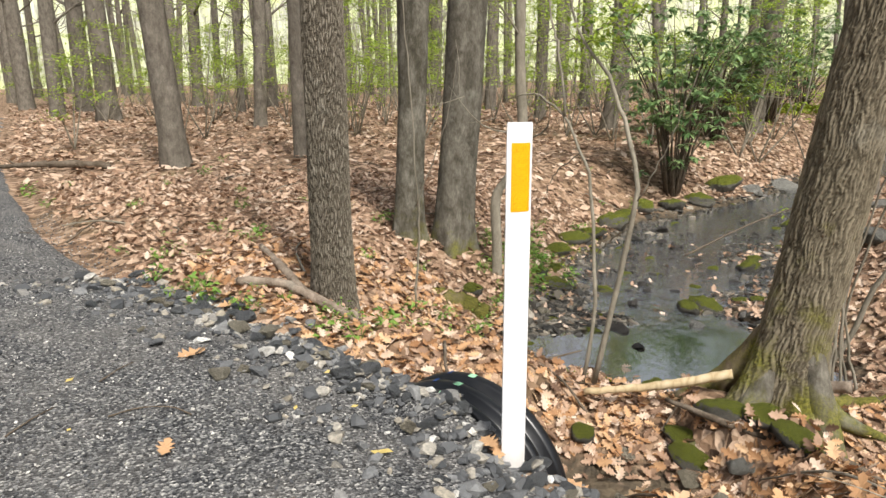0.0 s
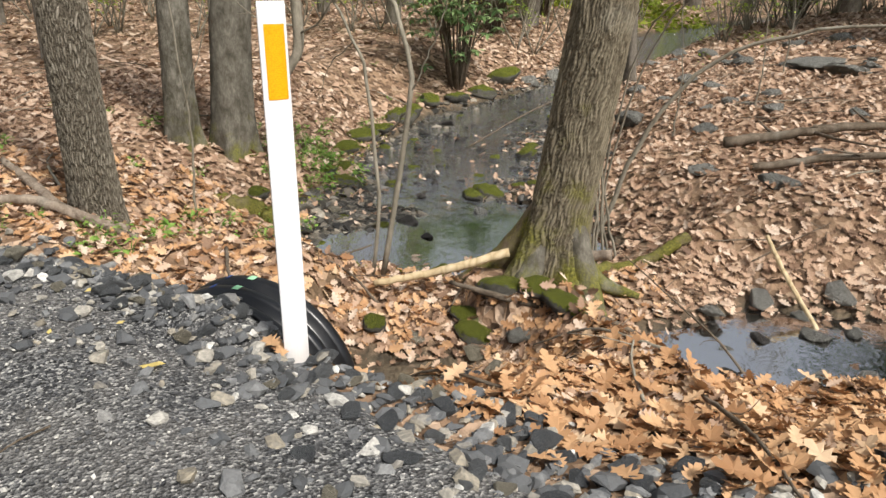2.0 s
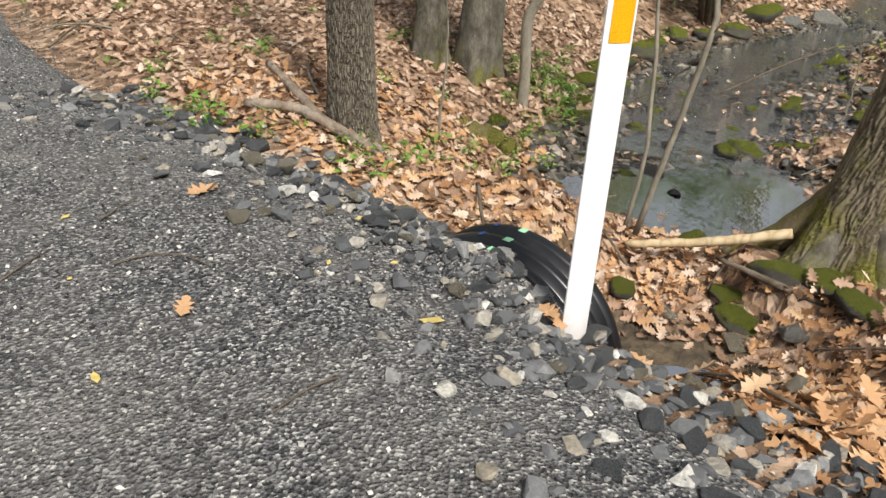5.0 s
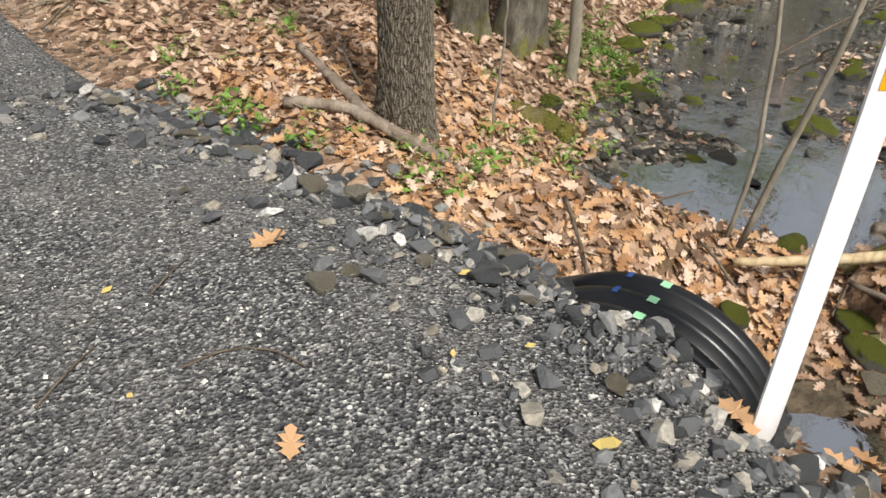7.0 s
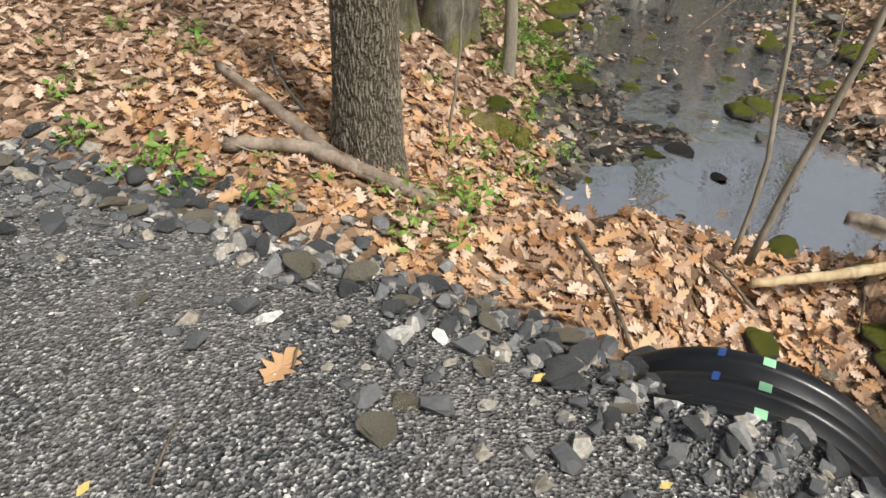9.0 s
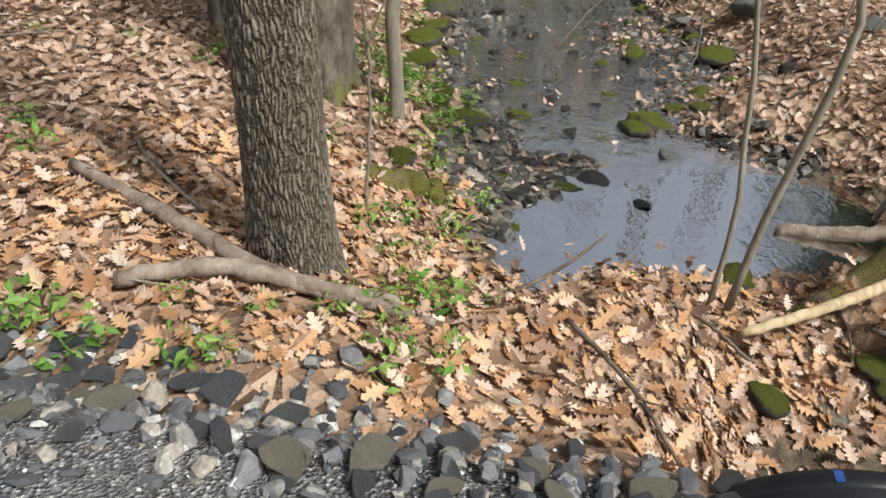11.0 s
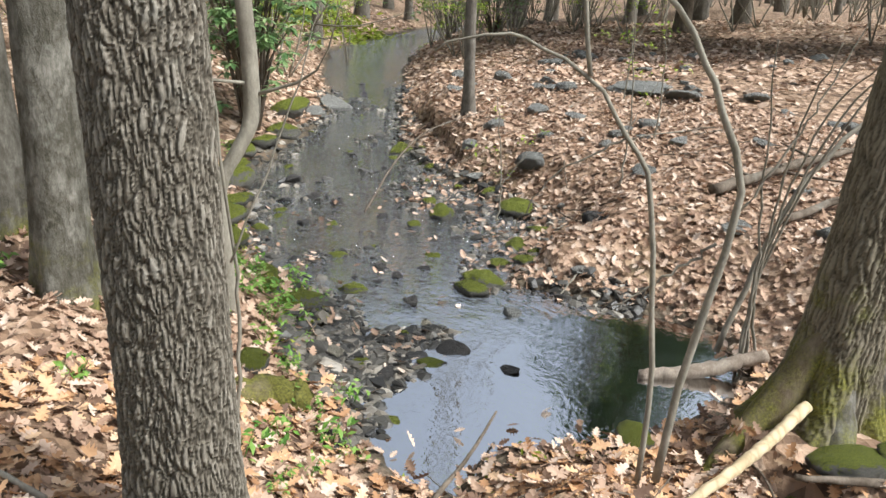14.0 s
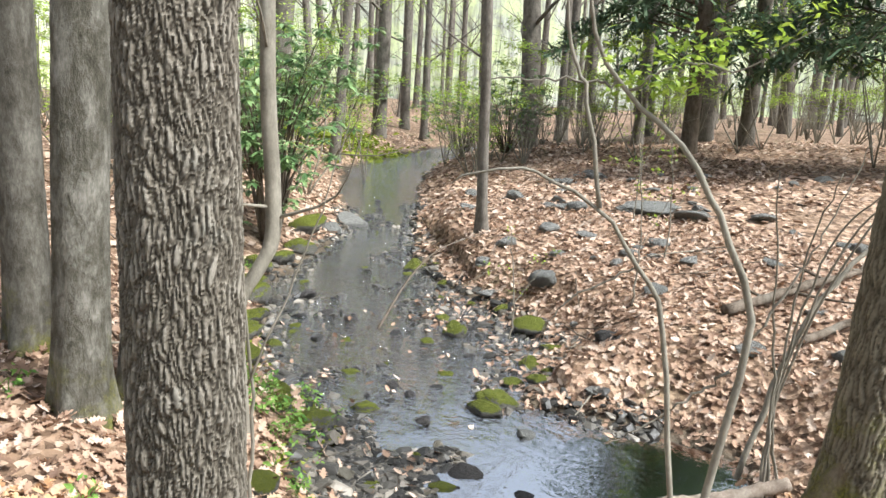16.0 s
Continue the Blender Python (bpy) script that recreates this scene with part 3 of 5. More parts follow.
def trunk_mesh(name, spine, radii, mat, flare=0.0, relief=0.0, cell=0.035, tall=3.2, nz=None, seg=20, lobes=4, seed=0, fine_to=None):
    rng = np.random.default_rng(seed)
    total = spine[-1][2] - spine[0][2]
    if fine_to:
        u = np.concatenate([np.linspace(0, fine_to / total, nz), np.linspace(fine_to / total, 1, 22)[1:]])
    else:
        u = np.linspace(0, 1, nz or 24)
    sp = spline(spine, 200)
    p = np.stack([np.interp(u * total, sp[:, 2] - sp[0, 2], sp[:, i]) for i in range(3)], -1)
    r = np.interp(u, np.linspace(0, 1, len(radii)), radii)
    a = np.linspace(0, 2 * math.pi, seg, endpoint=False)
    Z, Aa = np.meshgrid(p[:, 2] - p[0, 2], a, indexing="ij")
    R = r[:, None] * np.ones(seg)
    ph = rng.uniform(0, 6.28, 3)
    R = R * (1 + 0.04 * np.sin(2 * Aa + ph[0] + Z * 0.7) + 0.03 * np.sin(3 * Aa + ph[1] - Z * 1.1) + 0.015 * np.sin(7 * Aa + Z * 5))
    if flare:
        fall = np.exp(-np.maximum(Z, 0) / 0.22)
        R = R + flare * fall * (0.45 + 0.55 * np.clip(np.cos(lobes * Aa + ph[2]) + 0.3 * np.sin(2 * Aa + ph[0]), -0.6, 1.3))
    if relief:
        k = bark_relief(Aa * r[:, None], Z + 0.02 * np.sin(Aa * 9), rng, cell, tall)
        R = R + relief * (k - 0.7)
    v = np.stack([p[:, None, 0] + R * np.cos(Aa), p[:, None, 1] + R * np.sin(Aa), p[:, None, 2] + 0 * R], -1).reshape(-1, 3)
    f = grid_faces(len(u), seg, True)
    me = mesh_from(name, v, f, mat, True)
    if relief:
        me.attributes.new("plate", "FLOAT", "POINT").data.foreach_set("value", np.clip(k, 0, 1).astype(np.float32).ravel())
    return me


def limbs_mesh(name, rng, top_pts, r_top, count, spread, mat, start=0.45):
    """Bare limbs with forked twigs off the upper trunk."""
    out = []
    p = np.array(top_pts)
    for i in range(count):
        t = start + (1 - start) * (i + rng.uniform()) / count
        o = np.array([np.interp(t, np.linspace(0, 1, len(p)), p[:, k]) for k in range(3)])
        az, ln = rng.uniform(0, 6.28), spread * rng.uniform(0.5, 1.1) * (1.25 - 0.7 * t)
        d = np.array([math.cos(az), math.sin(az), rng.uniform(0.35, 1.0)])
        mid = o + d * ln * 0.5 + rng.normal(0, 0.08 * ln, 3)
        end = o + d * ln + rng.normal(0, 0.14 * ln, 3)
        r = max(0.012, r_top * (1.2 - t) * 0.9)
        pieces = [tube(spline([o, mid, end], 7), [r, r * 0.6, r * 0.15], 5)]
        for _ in range(3):
            q = o + (end - o) * rng.uniform(0.35, 0.9)
            e = q + (d + rng.normal(0, 0.6, 3)) * ln * 0.35
            pieces.append(tube(spline([q, (q + e) / 2 + rng.normal(0, 0.04 * ln, 3), e], 5), [r * 0.4, r * 0.08], 4))
        v, f = join(pieces)
        out.append(mesh_from(name, v, f, mat, True))
    return out


def leaves_mesh(name, rng, centres, spread, n_each, size, mat, tilt=0.5):
    c = np.repeat(np.asarray(centres), n_each, axis=0)
    pos = c + rng.normal(0, 1, c.shape) * np.array(spread)
    v, f = scatter(BLADE_V, BLADE_F, pos, random_rot(len(pos), rng, tilt), rng.uniform(0.6, 1.3, len(pos)) * size)
    return mesh_from(name, v, f, mat)


def tree(x, y, r, height, label, lean=(0, 0), mat=None, flare=0.08, seed=0, limbs=9, crown=70, spread=3.2, group="", z=None, bend=None, **fine):
    z = ground_at(x, y) - 0.06 if z is None else z
    rng = np.random.default_rng(seed)
    ob = holder("tree", x, y, z, label, "tree", group)
    pts = [(0, 0, 0), (lean[0] * 0.12, lean[1] * 0.12, height * 0.12), (lean[0] * 0.5, lean[1] * 0.5, height * 0.5), (lean[0], lean[1], height)]
    if bend:
        pts = [(0, 0, 0)] + bend + [(lean[0], lean[1], height)]
    part("trunk", trunk_mesh("trunk", pts, [r, r * 0.96, r * 0.8, r * 0.6, r * 0.18], mat or BARK_FAR, flare, seed=seed, **fine), ob)
    if limbs:
        for me in limbs_mesh("limb", rng, spline(pts, 20), r * 0.4, limbs, spread, BARK_FAR if r > 0.06 else BARK_TWIG):
            part("limb", me, ob)
    if crown:
        h = rng.uniform(0.5, 1.05, crown) * height
        a, d = rng.uniform(0, 6.28, crown), spread * np.sqrt(rng.uniform(0.02, 1, crown))
        cs = np.stack([d * np.cos(a) + lean[0] * h / height, d * np.sin(a) + lean[1] * h / height, h], -1)
        part("crown", leaves_mesh("crown", rng, cs, (0.3, 0.3, 0.16), 9, 0.09, SPRING, 0.5), ob, "sparse yellow-green spring leaves")
    return ob


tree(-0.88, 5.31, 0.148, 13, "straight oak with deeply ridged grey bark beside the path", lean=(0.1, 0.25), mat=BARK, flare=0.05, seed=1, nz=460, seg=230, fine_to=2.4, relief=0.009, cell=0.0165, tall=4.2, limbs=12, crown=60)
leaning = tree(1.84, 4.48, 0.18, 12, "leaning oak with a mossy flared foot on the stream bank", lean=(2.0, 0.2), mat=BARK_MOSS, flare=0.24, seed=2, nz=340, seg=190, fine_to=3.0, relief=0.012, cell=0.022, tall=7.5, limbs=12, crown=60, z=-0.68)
tree(-0.6, 7.35, 0.13, 12, "pale mottled grey trunk with dark blotches and a swollen mossy foot", lean=(0.7, 0.1), mat=BARK_PALE, flare=0.12, seed=3, nz=80, seg=60, fine_to=3.0, relief=0.006, cell=0.08, limbs=9, crown=50, group="trunks on the bank", z=-0.42, lobes=5)
tree(-0.64, 8.1, 0.12, 12, "grey trunk close behind its mottled neighbour", lean=(0.15, 0.2), mat=BARK_SMOOTH, flare=0.08, seed=44, nz=60, seg=50, fine_to=3.0, relief=0.006, cell=0.08, limbs=8, crown=40, group="trunks on the bank")
tree(-0.17, 7.55, 0.185, 12.5, "stout grey trunk leaning towards the stream with spreading roots", lean=(0.85, 0.3), mat=BARK_SMOOTH, flare=0.15, seed=4, nz=90, seg=64, fine_to=3.0, relief=0.007, cell=0.07, limbs=9, crown=50, group="trunks on the bank", z=-0.56)
tree(0.28, 7.36, 0.05, 7, "slender kinked tree on the stream bank", lean=(0.5, 0.1), mat=BARK_TWIG, flare=0.02, seed=5, limbs=4, crown=24, spread=1.1, bend=[(0.0, 0, 0.3), (-0.01, 0, 0.78), (0.12, 0, 1.0), (0.22, 0, 1.18), (0.23, 0, 1.5), (0.2, 0, 2.2), (0.24, 0, 3.6)], nz=140, z=-0.68)
for pts, radii, mat in [([(0.02, 0.02, 0.6), (-0.2, 0.14, 0.2), (-0.5, 0.22, -0.02), (-0.85, 0.2, -0.12)], [0.07, 0.085, 0.05, 0.02], MOSS_LOG),
                        ([(0.02, 0.0, 0.5), (-0.16, -0.12, 0.14), (-0.4, -0.24, -0.02), (-0.62, -0.26, -0.1)], [0.07, 0.08, 0.05, 0.02], BARK_SMOOTH),
                        ([(0.08, -0.02, 0.75), (0.15, -0.16, 0.25), (0.2, -0.26, 0.02), (0.24, -0.36, -0.12)], [0.06, 0.085, 0.075, 0.04], BARK_SMOOTH),
                        ([(0.08, 0.0, 0.4), (0.32, -0.02, 0.04), (0.6, -0.1, -0.08)], [0.06, 0.06, 0.02], BARK_SMOOTH)]:
    v, f = tube(spline(pts, 18), radii, 14, 0.04, np.random.default_rng(len(pts)))
    part("root", mesh_from("root", v, f, mat, True), leaning, "spreading root with moss")
tree(5.19, 10.2, 0.07, 8, "thin straight tree on the leafy far bank", lean=(-0.2, 0.1), mat=BARK_FAR, flare=0.04, seed=6, limbs=6, crown=24, spread=1.6)
SPOTS = [(-3.0, 12.7, 0.14, 0.1), (-4.64, 11.4, 0.19, -0.9), (-11.5, 22.3, 0.3, -0.3), (-15.5, 28, 0.34, 0.1), (-18.5, 29, 0.3, -0.4), (-14.8, 25, 0.26, 0.2), (-10.2, 35, 0.3, -0.3), (1.6, 21.3, 0.17, 0.3), (2.9, 17.5, 0.17, 1.4), (-12.2, 31, 0.25, 0.3), (-8.6, 26, 0.12, 0),
         (-2.1, 31, 0.24, 0.5), (6.2, 17.6, 0.2, 1.6), (16.2, 19, 0.3, -0.6), (19.5, 14.8, 0.27, 0), (10.2, 21.2, 0.16, 1.2), (-7.5, 17.5, 0.16, 0.2), (-20, 24, 0.3, 0), (0.2, 26, 0.2, 0.4), (4.4, 24, 0.18, -0.3)]
for i, (x, y, r, ln) in enumerate(SPOTS):
    tree(x, y, r, 11 + (i * 37 % 5), "tall bare forest tree with grey-brown bark", lean=(ln, 0.2), mat=BARK_FAR, flare=r * 0.35, seed=100 + i, limbs=9, crown=40, group="forest trees", seg=16)

# further trees all round, copied from a few
MODELS = [tree(-24 + 3 * i, -30, 0.09 + 0.035 * i, 10 + i, "tall bare forest tree among many, grey-brown bark", lean=(0.5 - 0.3 * i, 0.3), seed=200 + i, limbs=8, crown=42, group="forest trees", seg=10) for i in range(6)]
prng = random.Random(3)
taken = [(x, y) for x, y, *_ in SPOTS] + [(-0.86, 5.2), (1.9, 4.7), (-0.4, 8), (-0.1, 7), (5.2, 10.2)]
count = 0
for _ in range(4000):
    a, d = prng.uniform(0, 2 * math.pi), 62 * math.sqrt(prng.uniform(0.06, 1))
    x, y = d * math.sin(a), 4 + d * math.cos(a)
    front = y > 8
    if not front and prng.random() < 0.6:
        continue
    if 0 < x < 16 and y < 19 and y > -3:
        continue
    dw, _m, s = fields(np.array([x]), np.array([y]))
    if dw[0] < 0.8 or -4.2 < s[0] < 1.2 or min((x - p) ** 2 + (y - q) ** 2 for p, q in taken) < 2.2:
        continue
    taken.append((x, y))
    k = prng.uniform(0.75, 1.3)
    copy_thing(MODELS[prng.randrange(6)], pose(x, y, ground_at(x, y) - 0.05, prng.uniform(-3, 3), prng.uniform(-3, 3), prng.uniform(0, 360)))
    count += 1
    if count >= 330:
        break


def understorey(x, y, h, label, seed, leaf=SPRING, n=48, each=16, size=0.08, stems=3, name="sapling", category="sapling"):
    rng = np.random.default_rng(seed)
    ob = holder(name, x, y, ground_at(x, y) - 0.03, label, category, "understorey")
    tips = []
    for i in range(stems):
        a = rng.uniform(0, 6.28)
        e = np.array([math.cos(a) * h * 0.25, math.sin(a) * h * 0.25, h * rng.uniform(0.7, 1)])
        line = spline([(0, 0, 0), e * 0.45 + rng.normal(0, 0.05 * h, 3), e], 9)
        pieces = [tube(line, [0.018, 0.012, 0.004], 5)]
        for _ in range(5):
            q = line[rng.integers(3, 9)]
            t = q + np.array([rng.normal(0, 0.16 * h), rng.normal(0, 0.16 * h), rng.uniform(-0.02, 0.12) * h])
            pieces.append(tube(spline([q, (q + t) / 2 + rng.normal(0, 0.03, 3), t], 5), [0.007, 0.002], 4))
            tips += [t, (q + 2 * t) / 3]
        v, f = join(pieces)
        tagged(part("stem", mesh_from("stem", v, f, BARK_TWIG, True), ob), kind="stuff")
    if n:
        cs = np.array(tips)[rng.integers(0, len(tips), n)]
        part("foliage", leaves_mesh("foliage", rng, cs, (0.13, 0.13, 0.06), each, size, leaf, 0.45), ob)
    return ob


SHRUBS = [understorey(-20 + 2 * i, -26, 2.2 + 0.6 * i, "understorey sapling with fresh yellow-green leaves", 300 + i) for i in range(4)]
BRUSH = [understorey(-20 + 2 * i, -23, 1.8, "leafless thicket of thin brown stems", 320 + i, n=0, stems=9, name="thicket", category="shrub") for i in range(2)]
for i in range(330):
    a, d = prng.uniform(-0.9, 1.35), prng.uniform(13, 42)
    x, y = d * math.sin(a), 2 + d * math.cos(a)
    dw, _m, s = fields(np.array([x]), np.array([y]))
    if dw[0] < 0.6 or s[0] < 1.0 or (5 < x < 14 and y < 14):
        continue
    thick = i % 3 == 0 and x > 5
    copy_thing(BRUSH[i % 2] if thick else SHRUBS[i % 4], pose(x, y, ground_at(x, y) - 0.03, 0, 0, prng.uniform(0, 360)))


def evergreen_bush(x, y, h, w, seed):
    rng = np.random.default_rng(seed)
    ob = holder("rhododendron", x, y, ground_at(x, y) - 0.03, "glossy evergreen rhododendron bush on the stream bank", "shrub")
    cs = []
    for i in range(30):
        a, d = rng.uniform(0, 6.28), w * math.sqrt(rng.uniform(0.05, 1))
        e = np.array([d * math.cos(a), d * math.sin(a), h * rng.uniform(0.4, 1)])
        line = spline([(0.1 * math.cos(a), 0.1 * math.sin(a), 0), e * np.array([0.4, 0.4, 0.6]), e], 7)
        v, f = tube(line, [0.02, 0.005], 5)
        part("stem", mesh_from("stem", v, f, BARK_DARK, True), ob)
        for _ in range(7):
            cs.append(line[rng.integers(4, 7)] + rng.normal(0, 0.26, 3))
    cs = np.array(cs)
    pos = np.repeat(cs, 13, axis=0)
    n = len(pos)
    a = np.tile(np.linspace(0, 2 * math.pi, 13, endpoint=False), len(cs)) + rng.normal(0, 0.3, n)
    out = np.stack([np.cos(a), np.sin(a), rng.uniform(-0.75, 0.25, n)], -1)
    out /= np.linalg.norm(out, axis=1)[:, None]
    side = np.cross([0, 0, 1.0], out)
    side /= np.linalg.norm(side, axis=1)[:, None]
    rot = np.stack([out, side, np.cross(out, side)], -1)
    v, f = scatter(BLADE_V, BLADE_F, pos + out * 0.01, rot, rng.uniform(0.1, 0.18, n))
    part("foliage", mesh_from("foliage", v, f, RHODO), ob, "long dark glossy leaves in whorls")


evergreen_bush(3.1, 12.1, 2.9, 1.15, 401)
evergreen_bush(4.6, 15.2, 2.4, 1.2, 402)
evergreen_bush(7.2, 19.5, 2.6, 1.5, 406)
evergreen_bush(13.2, 17.2, 2.2, 1.5, 407)
for x, y in ((5.4, 14.9), (6.6, 17.4), (9.8, 15.2), (11.5, 15.8), (13.5, 14.8), (12.2, 18.6), (15.5, 15.5), (15, 11.5), (9.4, 18.6), (14.2, 20.2), (17, 17.5), (12.5, 12.6), (3.2, 14.2)):
    copy_thing(SHRUBS[prng.randrange(4)], pose(x, y, ground_at(x, y) - 0.03, 0, 0, prng.uniform(0, 360)))
evergreen_bush(10.5, 25.5, 3.0, 2.2, 403)
evergreen_bush(14.5, 27.0, 3.2, 2.6, 404)
evergreen_bush(17.5, 23.5, 3.0, 2.2, 405)


def hemlock(x, y, h, reach, seed, r=0.2):
    rng = np.random.default_rng(seed)
    ob = holder("hemlock", x, y, ground_at(x, y) - 0.05, "dark green hemlock with drooping feathery branches", "tree", "hemlocks")
    part("trunk", trunk_mesh("trunk", [(0, 0, 0), (0.05, 0, h * 0.5), (0.1, 0, h)], [r, r * 0.7, 0.03], BARK_DARK, 0.06, seed=seed, seg=14), ob)
    pieces, pos, dirs = [], [], []
    for i in range(60):
        z = h * (0.2 + 0.78 * i / 60)
        a, ln = rng.uniform(0, 6.28), reach * (1.1 - 0.85 * i / 60) * rng.uniform(0.6, 1.1)
        d = np.array([math.cos(a), math.sin(a), 0])
        line = spline([(0, 0, z), d * ln * 0.5 + (0, 0, z + 0.12 * ln), d * ln + (0, 0, z - 0.1 * ln)], 9)
        pieces.append(tube(line, [0.03, 0.005], 5))
        s = np.array([-d[1], d[0], 0])
        for t in np.linspace(0.2, 1, 15):
            q = np.array([np.interp(t, np.linspace(0, 1, 9), line[:, k]) for k in range(3)])
            for sg in (-1, 1):
                w = sg * s * rng.uniform(0.6, 1) + d * 0.6 + (0, 0, rng.uniform(-0.35, 0.0))
                l2 = ln * 0.3 * (1.15 - t) + 0.12
                for k in np.linspace(0.1, 1, 9):
                    pos.append(q + w * l2 * k + rng.normal(0, 0.025, 3))
                    dirs.append(w + rng.normal(0, 0.45, 3))
    v, f = join(pieces)
    tagged(part("branchwork", mesh_from("branchwork", v, f, BARK_DARK, True), ob), kind="stuff")
    pos, dirs = np.array(pos), np.array(dirs)
    dirs /= np.linalg.norm(dirs, axis=1)[:, None]
    side = np.cross([0, 0, 1.0], dirs)
    side /= np.linalg.norm(side, axis=1)[:, None] + 1e-9
    v, f = scatter([(0, 0.1, 0), (1, 0.12, 0), (1, -0.12, 0), (0, -0.1, 0)], [(0, 1, 2), (0, 2, 3)], pos, np.stack([dirs, side, np.cross(dirs, side)], -1), rng.uniform(0.14, 0.3, len(pos)))
    part("foliage", mesh_from("foliage", v, f, NEEDLE), ob, "flat sprays of dark green needles")


hemlock(13.5, 7.6, 7.5, 3.4, 501, 0.24)
hemlock(14.5, 12.5, 10, 3.8, 502)
hemlock(21, 15.5, 11, 4.0, 503)

# bank saplings by the pool, with arching stems and a few opening buds


def sapling(x, y, z, stems, label, buds, seed):
    rng = np.random.default_rng(seed)
    ob = holder("sapling", x, y, z, label, "sapling", "saplings by the pool")
    for pts, r0, r1 in stems:
        line = spline([(a - x, b - y, c - z) for a, b, c in pts], 22)
        line[1:-1] += rng.normal(0, 0.006, line[1:-1].shape)
        v, f = tube(line, [r0 * 0.78, r1 * 0.78], 8)
        part("stem", mesh_from("stem", v, f, BARK_TWIG, True), ob)
    if buds:
        cs = [(a - x, b - y, c - z) for a, b, c in buds]
        part("leaves", leaves_mesh("leaves", rng, cs, (0.04, 0.04, 0.03), 9, 0.045, SPRING, 0.8), ob, "just opened yellow-green leaves")
    return ob


brng = np.random.default_rng(8)
sprays = [tuple(np.array(a) * (1 - t) + np.array(b) * t + brng.normal(0, 0.03, 3)) for a, b in (((0.9, 5.06, 1.5), (1.1, 4.65, 1.72)), ((0.75, 5.3, 1.6), (1.05, 4.95, 1.62)), ((0.8, 5.2, 1.45), (0.95, 5.0, 1.52))) for t in np.linspace(0, 1, 12)]
sapling(0.80, 4.82, -0.62, [([(0.8, 4.82, -0.64), (0.86, 4.87, -0.12), (0.83, 4.97, 0.56), (0.77, 5.07, 0.79), (0.67, 5.22, 1.0), (0.53, 5.4, 1.11), (0.43, 5.51, 1.13), (0.31, 5.63, 1.06)], 0.017, 0.005),
                            ([(0.68, 5.2, 1.0), (0.64, 5.27, 1.41), (0.59, 5.33, 1.63), (0.5, 5.4, 2.3), (0.45, 5.45, 3.2)], 0.012, 0.004),
                            ([(0.77, 5.07, 0.79), (0.62, 5.3, 0.6), (0.55, 5.4, 0.35)], 0.006, 0.002)], "slender grey sapling arching over the pool", sprays[:8], 601)
sapling(0.86, 4.77, -0.6, [([(0.86, 4.77, -0.62), (0.95, 4.78, -0.12), (1.06, 4.73, 0.54), (1.01, 4.84, 0.9), (0.96, 4.93, 1.1), (0.88, 5.08, 1.3), (0.79, 5.23, 1.46), (0.71, 5.34, 1.72), (0.6, 5.4, 2.6), (0.5, 5.5, 3.4)], 0.024, 0.006),
                           ([(0.79, 5.23, 1.46), (0.66, 5.4, 1.47), (0.48, 5.61, 1.46)], 0.008, 0.003), ([(0.8, 5.21, 1.44), (0.89, 5.06, 1.54), (1.0, 4.86, 1.54), (1.09, 4.65, 1.69)], 0.008, 0.002),
                           ([(1.03, 4.78, 0.4), (0.9, 4.95, 0.2), (0.75, 5.1, 0.05)], 0.009, 0.003), ([(1.06, 4.73, 0.54), (1.2, 4.6, 0.9), (1.3, 4.5, 1.3)], 0.007, 0.002)], "taller grey sapling with opening yellow-green buds", sprays[8:], 602)
sapling(2.45, 5.12, -0.84, [([(2.45 + 0.05 * i, 5.12 + 0.04 * (i % 2), -0.86), (2.44 + 0.02 * i, 5.14, -0.2), (2.46 + 0.12 * (i - 2), 5.13 - 0.08 * i, 0.5 + 0.1 * i), (2.5 + 0.25 * (i - 2), 5.1 - 0.2 * i, 1.1)], 0.014, 0.004) for i in range(5)], "clump of thin grey shoots at the water", [], 603)
sapling(2.5, 5.3, -0.8, [([(2.5, 5.3, -0.82), (2.64, 5.26, -0.39), (2.77, 5.2, 0.0), (2.97, 5.09, 0.41), (3.24, 4.92, 0.68), (3.5, 4.73, 0.79), (3.9, 4.4, 0.87), (4.6, 3.9, 0.86)], 0.026, 0.01)], "bent grey bough arching from the bank", [], 604)
for i, (x, y, hgt) in enumerate([(-0.38, 6.0, 2.4), (-0.1, 8.6, 2.2), (3.4, 8.0, 1.3), (4.2, 7.2, 1.6), (5.4, 7.6, 1.4), (2.4, 13.4, 2.5), (6.6, 8.8, 1.8)]):
    z = ground_at(x, y)
    sapling(x, y, z, [([(x, y, z - 0.02), (x + 0.03, y, z + hgt * 0.4), (x - 0.05, y + 0.05, z + hgt)], 0.013, 0.004), ([(x + 0.02, y, z + hgt * 0.35), (x + 0.25, y - 0.1, z + hgt * 0.6), (x + 0.35, y - 0.2, z + hgt * 0.8)], 0.006, 0.002)],
            "thin leafless sapling standing in dead leaves", [(x + 0.3 * brng.normal(), y + 0.2 * brng.normal(), z + hgt * brng.uniform(0.4, 1)) for _ in range(6)] if i > 1 else [], 620 + i)

